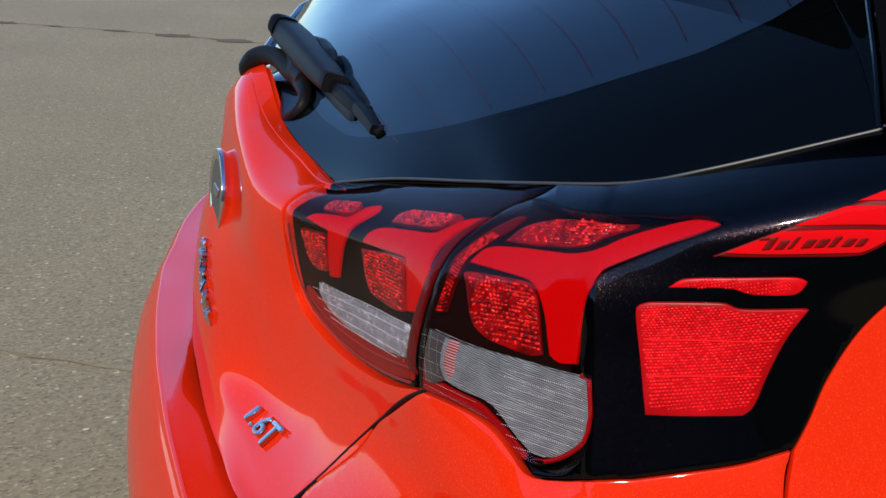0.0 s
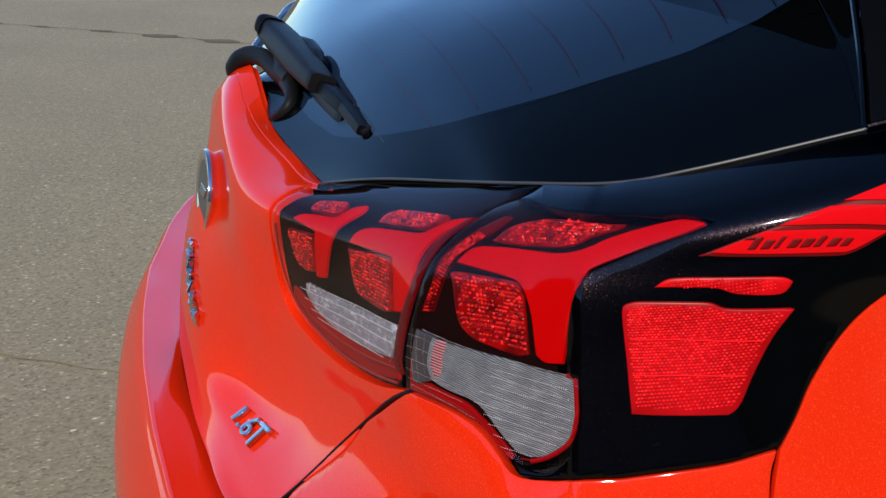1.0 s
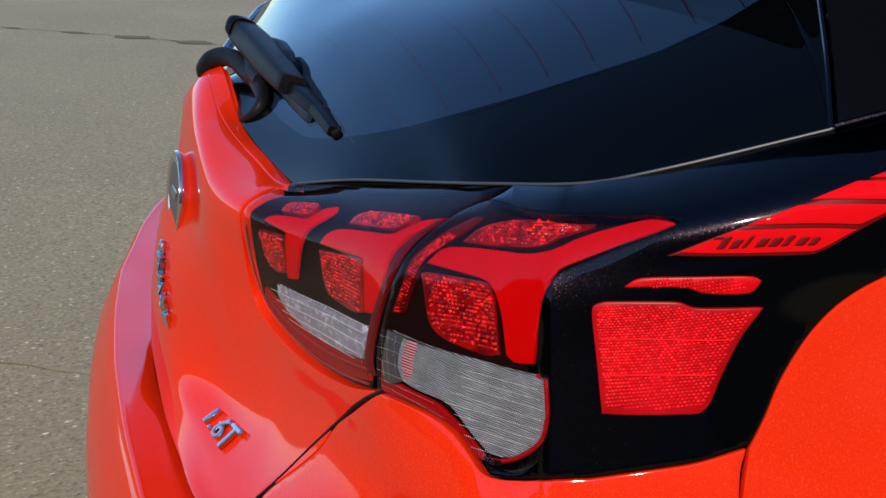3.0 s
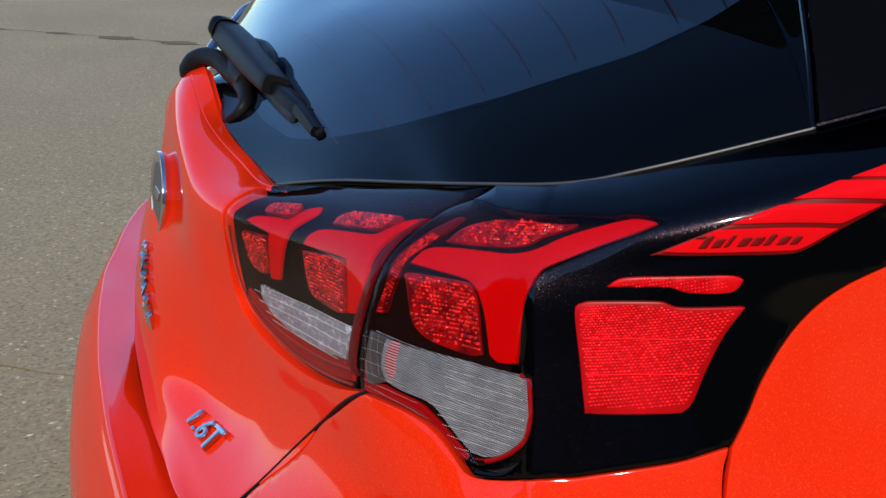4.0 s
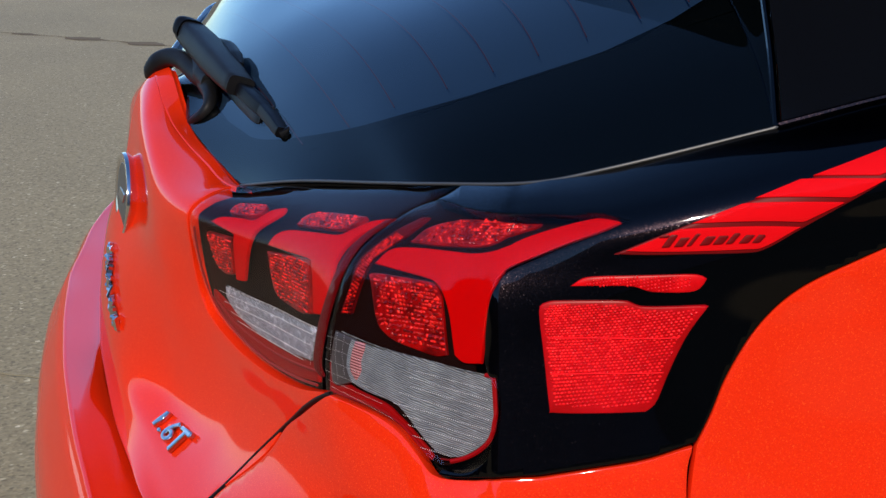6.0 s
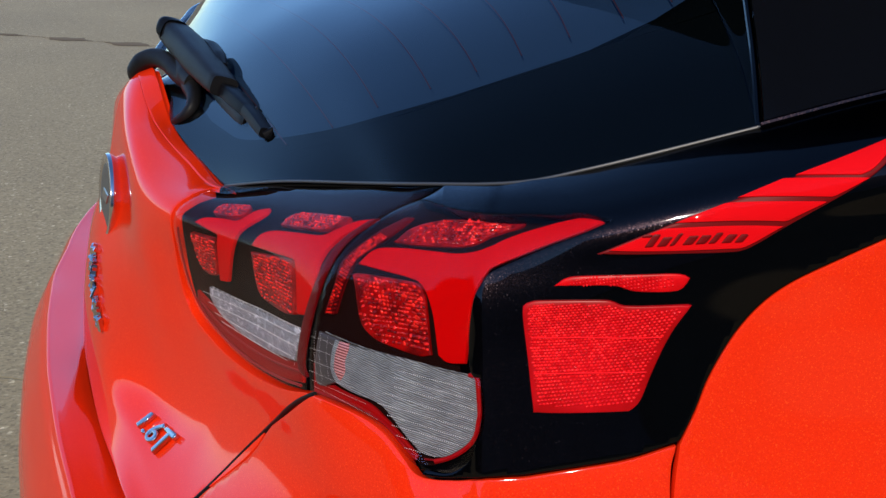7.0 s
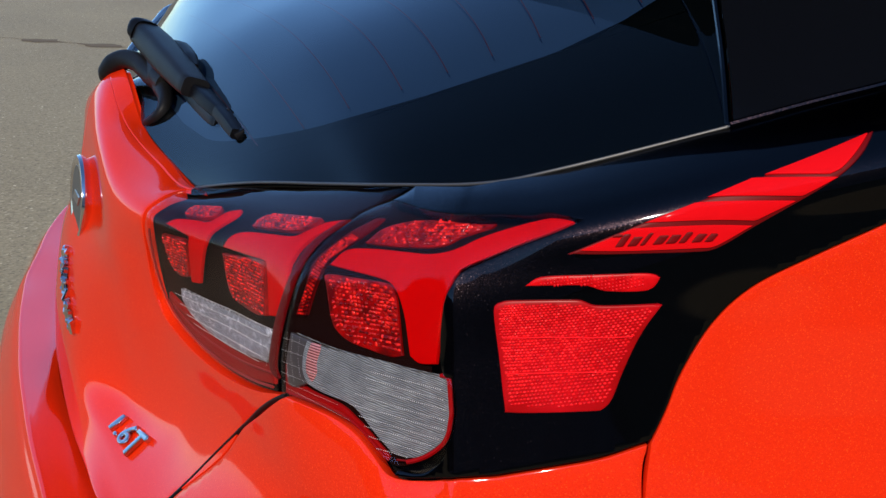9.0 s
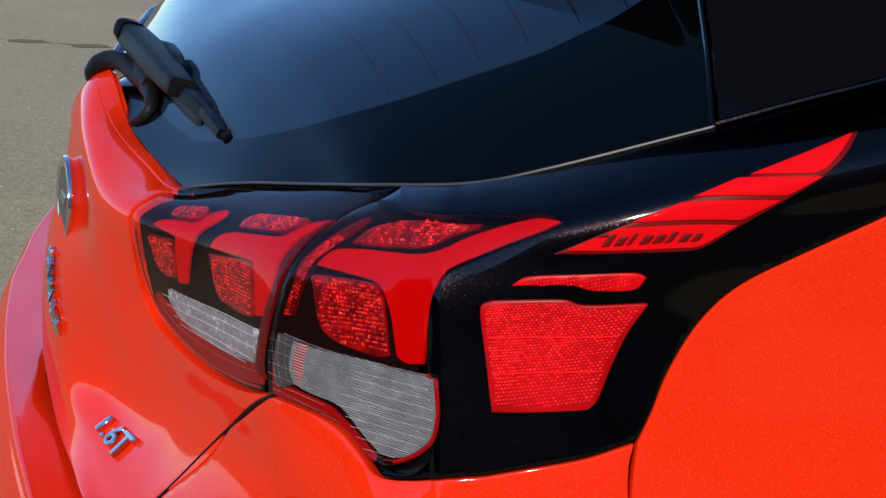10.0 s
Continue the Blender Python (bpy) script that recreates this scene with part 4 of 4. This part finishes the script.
# black printed border: between the pane's edge and the clear field
def field_edge(s):
    """How far forward the border reaches at station s: a low band across, rounded up into the sides."""
    return 0.55 + 0.35 * (abs(s) / 0.69) ** 2 + 7.5 * max(0.0, abs(s) - 0.66) ** 1.55 / (1 - abs(s) / 0.838) ** 0.35 if abs(s) < 0.8375 else 10.9


SS = np.concatenate([np.linspace(-0.995, -0.84, 8), -0.66 - 0.177 * np.linspace(1, 0, 24) ** 0.6, np.linspace(-0.64, 0.64, 24), 0.66 + 0.177 * np.linspace(0, 1, 24) ** 0.6, np.linspace(0.84, 0.995, 8)])
lines = [[(0.02 + (min(field_edge(s), 10.9) - 0.02) * k, s) for s in SS] for k in np.linspace(0, 1, 24)]
part("printed_border", pane_patch(lines, -0.004), FRIT, window, "black printed border")
for s0 in (1.45, 2.15, 2.92, 3.53, 4.0, 4.5, 5.0, 5.42, 5.8, 8.6, 9.6):
    pts = [pane_point(s0, s, -0.0035) for s in np.linspace(-0.8, 0.8, 34)]
    part("heating_wire", tube(pts, 0.0006, 4), WIRE, window)

# rubber seal along the pane's lower edge
pts = [Vector(p) for p in spline([Vector(e) for e in edge[:8]], 10)]
part("window_seal", tube([p + Vector((0, -0.0015, 0.0008)) for p in pts], 0.0012, 8), SEAL, car, "black rubber seal with a grey sheen")
pts = [pane_point(r, 1.0) for r in np.linspace(7, 10.9, 24)]
part("pillar_seam", tube(pts, 0.0026, 8), BLACK, car)
# tube drawn for the dark gap between pillar and trim
line = [(12.043, 7.029), (12.284, 7.039), (12.600, 7.049), (13.001, 7.034), (13.435, 7.030), (13.945, 7.009)]
part("belt_gap", tube([on_skin(p.x, p.y, 0.001) for p in spline([Vector(p) for p in line], 10)], 0.0022, 8), BLACK, car, "gloss black strip for the shaded gap along the belt line")
pts = [pane_point(r, -1.0) + Vector((0.0, 0.006, 0.001)) for r in np.linspace(0.3, 9.5, 40)]
part("far_window_trim", tube(pts, 0.0055, 10), FAR_TRIM, car, "gloss black trim along the far edge of the glass")
# pillar and cabin side beyond the pane
pillar = [[pane_point(r, 1.0) + Vector((0.004, 0.0, 0.0)) for r in np.linspace(7, 10.9, 12)]]
for dx, dy, dz in ((0.08, -0.004, 0.004), (0.35, -0.012, 0.05), (0.9, -0.01, 0.09)):
    pillar.append([p + Vector((dx, dy - 0.05 * dx * k, dz + (0.02 * dx if k else 0))) for k, p in zip(np.linspace(0, 1, 12), pillar[0])])
part("pillar", sheet(pillar, 4, 2), PILLAR, car, "gloss black rear pillar")
part("pillar", sheet([[Vector((p.x, -p.y, p.z)) for p in line] for line in pillar], 4, 2), PILLAR, car, "gloss black rear pillar")
# load cover just under the glass, the sky's reflection in its colour
cover = [[(r, s) for s in np.linspace(-0.90, 0.90, 30)] for r in np.linspace(0.8, 10.8, 24)]
# dark sheet added under the pane to block the view through the hollow body
under = [[(r, s) for s in np.linspace(-0.999, 0.999, 30)] for r in np.linspace(0.0, 10.9, 24)]
part("dark_backing", pane_patch(under, -0.03), DARK, car)
part("load_cover", pane_patch(cover, -0.011), CLOTH, car, "load cover behind the glass, blued for the sky's reflection")


# ---- wiper ----
def swept(points, wide, high, sides=14, power=0.75, up=(0.35, 0, 1)):
    """A rounded, boxy body swept along points with widths and heights that change along it."""
    line = spline([Vector(p) for p in points], 8)
    k = len(line)
    take = lambda w, i: float(np.interp(i / (k - 1), np.linspace(0, 1, len(w)), w))
    bm = bmesh.new()
    rings = []
    for i, p in enumerate(line):
        d = (line[min(i + 1, k - 1)] - line[max(i - 1, 0)]).normalized()
        x = d.cross(Vector(up)).normalized()
        z = x.cross(d)
        ring = []
        for q in range(sides):
            a = 2 * math.pi * q / sides
            c, s = math.cos(a), math.sin(a)
            ring.append(bm.verts.new(p + x * take(wide, i) * math.copysign(abs(c) ** power, c) + z * take(high, i) * math.copysign(abs(s) ** power, s)))
        rings.append(ring)
    for a, b in zip(rings, rings[1:]):
        for q in range(sides):
            bm.faces.new((a[q], a[(q + 1) % sides], b[(q + 1) % sides], b[q]))
    for ring in (rings[0], rings[-1]):
        bm.faces.new(ring)
    bmesh.ops.recalc_face_normals(bm, faces=bm.faces)
    return bm


wiper = part("rear_wiper", swept([(0.0854, 0.0121, 1.0546), (0.0917, -0.0426, 1.0463), (0.0991, -0.1296, 1.0349), (0.1054, -0.2018, 1.0256), (0.1078, -0.2193, 1.0232)], [0.0165, 0.018, 0.0172, 0.0145, 0.0135], [0.013, 0.014, 0.0135, 0.011, 0.010], 24, 0.5), RUBBER, car, "black plastic rear wiper with a rounded pivot cover")
part("pivot_cap", swept([(0.0774, 0.0233, 1.0626), (0.0794, 0.0184, 1.0616), (0.0814, 0.0095, 1.0596), (0.0844, 0.0025, 1.0566)], [0.004, 0.0125, 0.0165, 0.017], [0.004, 0.010, 0.0125, 0.0133], 20, 0.7), RUBBER_DARK, wiper)
part("hump", swept([(0.1120, -0.0303, 1.0480), (0.1160, -0.0702, 1.0460), (0.1170, -0.1202, 1.0410), (0.1170, -0.1553, 1.0361)], [0.003, 0.0065, 0.007, 0.003], [0.003, 0.006, 0.006, 0.003]), RUBBER_DARK, wiper)
part("arm", swept([(0.1090, -0.1895, 1.0212), (0.1140, -0.2393, 1.0166), (0.1196, -0.2733, 1.0109), (0.1243, -0.2932, 1.0068)], [0.0098, 0.0098, 0.0092, 0.0086], [0.007, 0.007, 0.0065, 0.006], 12, 0.45), RUBBER_DARK, wiper)
part("blade", swept([(0.1055, -0.1267, 1.0122), (0.1106, -0.2093, 1.0060), (0.1146, -0.2705, 1.0009), (0.1176, -0.2888, 0.9999)], [0.004, 0.0045, 0.004, 0.003], [0.005, 0.006, 0.005, 0.004], 8, 0.5), RUBBER_DARK, wiper)
clip = part("clip", swept([(0.1214, -0.2958, 1.0099), (0.1241, -0.3210, 1.0053), (0.1265, -0.3434, 1.0009), (0.1278, -0.3565, 0.9984)], [0.0094, 0.0094, 0.0096, 0.0094], [0.006, 0.006, 0.0055, 0.005], 12, 0.45), RUBBER_DARK, wiper, "black plastic clip at the end of the wiper arm")
part("pin", swept([(0.1186, -0.3000, 1.0065), (0.1285, -0.3008, 1.0108)], [0.0042, 0.0042], [0.0050, 0.0050], 10, 0.8), RUBBER, clip)
part("end_cap", swept([(0.1236, -0.3570, 0.9972), (0.1322, -0.3578, 1.0009)], [0.0045, 0.0045], [0.0045, 0.0045], 10, 0.7), RUBBER_DARK, clip)
part("hook", swept([(0.0381, 0.032, 1.0045), (0.0419, 0.028, 1.0118), (0.0503, 0.018, 1.0228), (0.0633, 0.0, 1.0290), (0.0745, -0.03, 1.0265), (0.0839, -0.065, 1.0176), (0.0917, -0.095, 1.0138)], [0.005, 0.0100, 0.0115, 0.0112, 0.0108, 0.0115, 0.012], [0.005, 0.0095, 0.0110, 0.0105, 0.0100, 0.0110, 0.012], 18, 0.8), RUBBER, wiper, "curved hook over the spoiler")
# the hook's reflection in the pane, modelled as a solid piece
part("hook_image", swept([(0.0881, -0.1000, 1.0105), (0.0879, -0.1300, 1.0045), (0.0846, -0.1450, 0.9958), (0.0779, -0.1450, 0.9874), (0.0713, -0.1350, 0.9810), (0.0668, -0.1200, 0.9760)], [0.0095, 0.0075, 0.0066, 0.0062, 0.0056, 0.004], [0.0095, 0.0072, 0.0064, 0.0058, 0.005, 0.0035], 16, 0.85, (-0.78, -0.1, 0.6)), RUBBER, wiper, "curved stand-in for the hook's mirror image in the glass")
part("pivot", swept([(0.0865, -0.05, 1.0248), (0.0901, -0.08, 1.0186), (0.0929, -0.11, 1.0128)], [0.011, 0.014, 0.0125], [0.011, 0.013, 0.012], 16, 0.9), RUBBER, wiper, "round pivot base on the glass")

# ---- badges on the tailgate ----
def seat(u, v, out=0.0):
    """Axes on the skin: x to the car's right, y up the panel, z out of it."""
    n = facing(u, v)
    x = (skin(u + 0.02, v) - skin(u - 0.02, v)).normalized()
    y = n.cross(x).normalized()
    return Matrix.Translation(skin(u, v) + n * out) @ Matrix((x, y, n)).transposed().to_4x4()


def block(m, w, h, t, lean=0.0, cut=0.0012):
    """A bevelled block on the axes m."""
    bm = bmesh.new()
    rows = []
    for z, s in ((0, 0), (t - cut, 0), (t, cut)):
        rows.append([bm.verts.new(m @ Vector((x * (w / 2 - s) + lean * y, y * (h / 2 - s), z))) for x, y in ((-1, -1), (1, -1), (1, 1), (-1, 1))])
    for a, b in zip(rows, rows[1:]):
        for q in range(4):
            bm.faces.new((a[q], a[(q + 1) % 4], b[(q + 1) % 4], b[q]))
    bm.faces.new(rows[-1])
    bm.faces.new(rows[0])
    bmesh.ops.recalc_face_normals(bm, faces=bm.faces)
    return bm


def oval(m, a, b, profile, n=48):
    """A turned oval: profile gives (share of the half axes' inset in metres, height)."""
    bm = bmesh.new()
    rings = [[bm.verts.new(m @ Vector(((a - i) * math.cos(q), (b - i) * math.sin(q), z))) for q in (2 * math.pi * k / n for k in range(n))] for i, z in profile]
    for p, q in zip(rings, rings[1:]):
        for k in range(n):
            bm.faces.new((p[k], p[(k + 1) % n], q[(k + 1) % n], q[k]))
    bm.faces.new(rings[-1])
    bmesh.ops.recalc_face_normals(bm, faces=bm.faces)
    return bm


out = Vector((-0.995, -0.045, 0.10)).normalized()
up = (Vector((0, 0, 1)) - out * out.z).normalized()
m = Matrix.Translation(skin(0.5, 3.98) + out * 0.004) @ Matrix((up.cross(out), up, out)).transposed().to_4x4()
emblem = part("emblem", oval(m, 0.058, 0.045, [(0.006, -0.010), (0.001, -0.002), (0, 0.001), (0.001, 0.004), (0.004, 0.005), (0.008, 0.0042), (0.010, 0.003)]), CHROME, tailgate, "oval chrome emblem with a plain slanted bar")
part("emblem_plate", oval(m @ Matrix.Translation((0, 0, 0.0022)), 0.048, 0.0345, [(0, 0), (0.001, 0.001)]), EMBLEM_GREY, emblem)
part("emblem_bar", block(m @ Matrix.Translation((0, 0, 0.0028)), 0.045, 0.012, 0.0016, 0.008, 0.0006), RIM_METAL, emblem)
rnd = random.Random(5)
for k in range(8):
    q = k / 7
    m = seat(1.02 - 0.40 * q, 2.36 + 0.66 * q ** 1.1, 0.0) @ Matrix.Rotation(rnd.uniform(-0.25, 0.25), 4, "Z")
    mark = part("letter_mark", block(m @ Matrix.Translation((-0.004, 0, 0)), 0.0045, 0.015 + 0.003 * (k % 2), 0.006, rnd.uniform(-0.003, 0.003), 0.0016), CHROME, tailgate, "plain chrome mark of the lettering")
    for dx, dy, w, h in ((0.0045, -0.001, 0.004, 0.014), (0.0, 0.005, 0.012, 0.0035), (0.001, -0.004, 0.011, 0.0035)):
        part("mark_bar", block(m @ Matrix.Translation((dx, dy * (1 - 2 * (k % 2)), 0.001)) @ Matrix.Rotation(rnd.uniform(-0.35, 0.35), 4, "X") @ Matrix.Rotation(rnd.uniform(-0.3, 0.3), 4, "Y"), w, h, 0.006, 0, 0.0014), CHROME, mark)

text = bpy.data.curves.new("engine_badge", "FONT")
text.body, text.size, text.extrude, text.bevel_depth, text.bevel_resolution, text.align_x, text.align_y = "1.6T", 0.031, 0.0015, 0.0014, 3, "CENTER", "CENTER"
text.space_character = 1.02
text.shear = 0.0
text.offset = -0.0004
shape = bpy.data.objects.new("engine_badge_shape", text)
scene.collection.objects.link(shape)
me = bpy.data.meshes.new_from_object(shape.evaluated_get(bpy.context.evaluated_depsgraph_get()))
bpy.data.objects.remove(shape)
badge = new("engine_badge", me)
low, high = [Vector([f(v.co[k] for v in me.vertices) for k in range(3)]) for f in (min, max)]
for v in me.vertices:
    a, c = (v.co.x - low.x) / (high.x - low.x), (v.co.y - low.y) / (high.y - low.y)
    v.co = on_skin(2.0 + 0.604 * a + 0.09 * c, 1.235 + 0.025 * a + 0.40 * c, 0.0028 + v.co.z)
me.materials.append(CHROME)
badge.parent = tailgate
tagged(badge, "chrome engine badge reading 1.6T")

# far flank and lower sides, alike on both sides
bm = bmesh.new()
for name, lo, hi, mat in (("far_flank", 0, 3, RED), ("far_trim", 3, 6.9, BLACK)):
    bm = bmesh.new()
    grid = [[bm.verts.new(on_skin(u, v)) for v in np.linspace(lo, hi, 18)] for u in np.linspace(-14, -3.05, 92)]
    for p, q in zip(grid, grid[1:]):
        for i in range(len(p) - 1):
            bm.faces.new((p[i], q[i], q[i + 1], p[i + 1]))
    part(name, bm, mat, car)
for side in (-1, 1):
    top = [skin(side * u, 0.05) for u in np.linspace(3.5, 14, 46)]
    part("lower_flank", sheet([top, [Vector((p.x - 0.01, p.y - side * 0.02, 0.62)) for p in top], [Vector((p.x, p.y - side * 0.01, 0.45)) for p in top], [Vector((p.x + 0.03, p.y + side * 0.06, 0.28)) for p in top]], 4, 1), RED, car)

# ---- the rest of the car, out of view: body, roof, wheels ----
def hull(name, sections, mat, label=""):
    """A closed body through half sections (y, z) at stations along x, alike on both sides."""
    bm = bmesh.new()
    rings = []
    for x, half in sections:
        pts = [(x, -y, z) for y, z in half] + [(x, y, z) for y, z in reversed(half)]
        rings.append([bm.verts.new(p) for p in pts])
    k = len(rings[0])
    for a, b in zip(rings, rings[1:]):
        for q in range(k):
            bm.faces.new((a[q], a[(q + 1) % k], b[(q + 1) % k], b[q]))
    bm.faces.new(rings[0]), bm.faces.new(rings[-1])
    bmesh.ops.recalc_face_normals(bm, faces=bm.faces)
    return part(name, bm, mat, car, label)


hull("floor_pan", [(x, [(w, 0.22), (w, 0.40), (w - 0.05, 0.46)]) for x, w in ((0.12, 0.62), (0.6, 0.62), (3.6, 0.62), (4.1, 0.6))], RUBBER)
hull("front_body", [(0.605, [(0.86, 0.30), (0.9, 0.62), (0.88, 0.85), (0.80, 0.97)]), (1.3, [(0.86, 0.25), (0.9, 0.6), (0.88, 0.85), (0.80, 0.96)]), (2.6, [(0.86, 0.25), (0.9, 0.6), (0.87, 0.82), (0.78, 0.93)]), (3.5, [(0.84, 0.25), (0.88, 0.55), (0.82, 0.76), (0.6, 0.82)]), (4.05, [(0.72, 0.28), (0.76, 0.5), (0.7, 0.62), (0.5, 0.68)])], RED, "red front body and doors")
hull("cabin", [(0.78, [(0.76, 0.99), (0.68, 1.14), (0.58, 1.27), (0.3, 1.30)]), (1.5, [(0.77, 0.96), (0.66, 1.2), (0.56, 1.36), (0.3, 1.39)]), (2.1, [(0.77, 0.95), (0.66, 1.2), (0.56, 1.36), (0.3, 1.39)]), (2.9, [(0.74, 0.9), (0.7, 0.93), (0.66, 0.96), (0.3, 0.98)])], BLACK, "black cabin and roof")

tip = [(0.56, -0.84, 1.32), (0.47, -0.72, 1.355), (0.415, -0.60, 1.385), (0.394, -0.47, 1.398), (0.378, -0.36, 1.404), (0.370, -0.20, 1.404)]
tip = [Vector(p) for p in tip] + [Vector((0.365, 0, 1.405))] + [Vector((x, -y, z)) for x, y, z in reversed(tip)]
back = lambda dx, dz: [p + Vector((dx, 0, dz)) for p in tip]
part("roof_spoiler", sheet([back(0.5, -0.05), back(0.08, -0.022), back(0.008, -0.014), back(0, -0.006), back(0.008, 0.0), back(0.25, 0.012), back(0.55, 0.0)], 5, 4), BLACK, car, "gloss black roof spoiler")


def wheel(x, y):
    w = new("wheel")
    w.parent = car
    w.location = (x, y, 0.325)
    for name, prof, mat in (("tyre", [(0.21, 0.085), (0.30, 0.11), (0.318, 0.09), (0.325, 0.05), (0.325, -0.05), (0.318, -0.09), (0.30, -0.11), (0.21, -0.085)], RUBBER), ("rim", [(0.02, 0.06), (0.18, 0.075), (0.212, 0.09), (0.212, -0.08), (0.02, -0.08)], RIM_METAL)):
        bm = bmesh.new()
        rings = [[bm.verts.new((r * math.cos(a), t, r * math.sin(a))) for a in (2 * math.pi * q / 40 for q in range(40))] for r, t in prof]
        for a, b in zip(rings, rings[1:] + rings[:1]):
            for q in range(40):
                bm.faces.new((a[q], a[(q + 1) % 40], b[(q + 1) % 40], b[q]))
        bmesh.ops.recalc_face_normals(bm, faces=bm.faces)
        part(name, bm, mat, w)


for x in (0.80, 3.45):
    for y in (-0.78, 0.78):
        wheel(x, y)
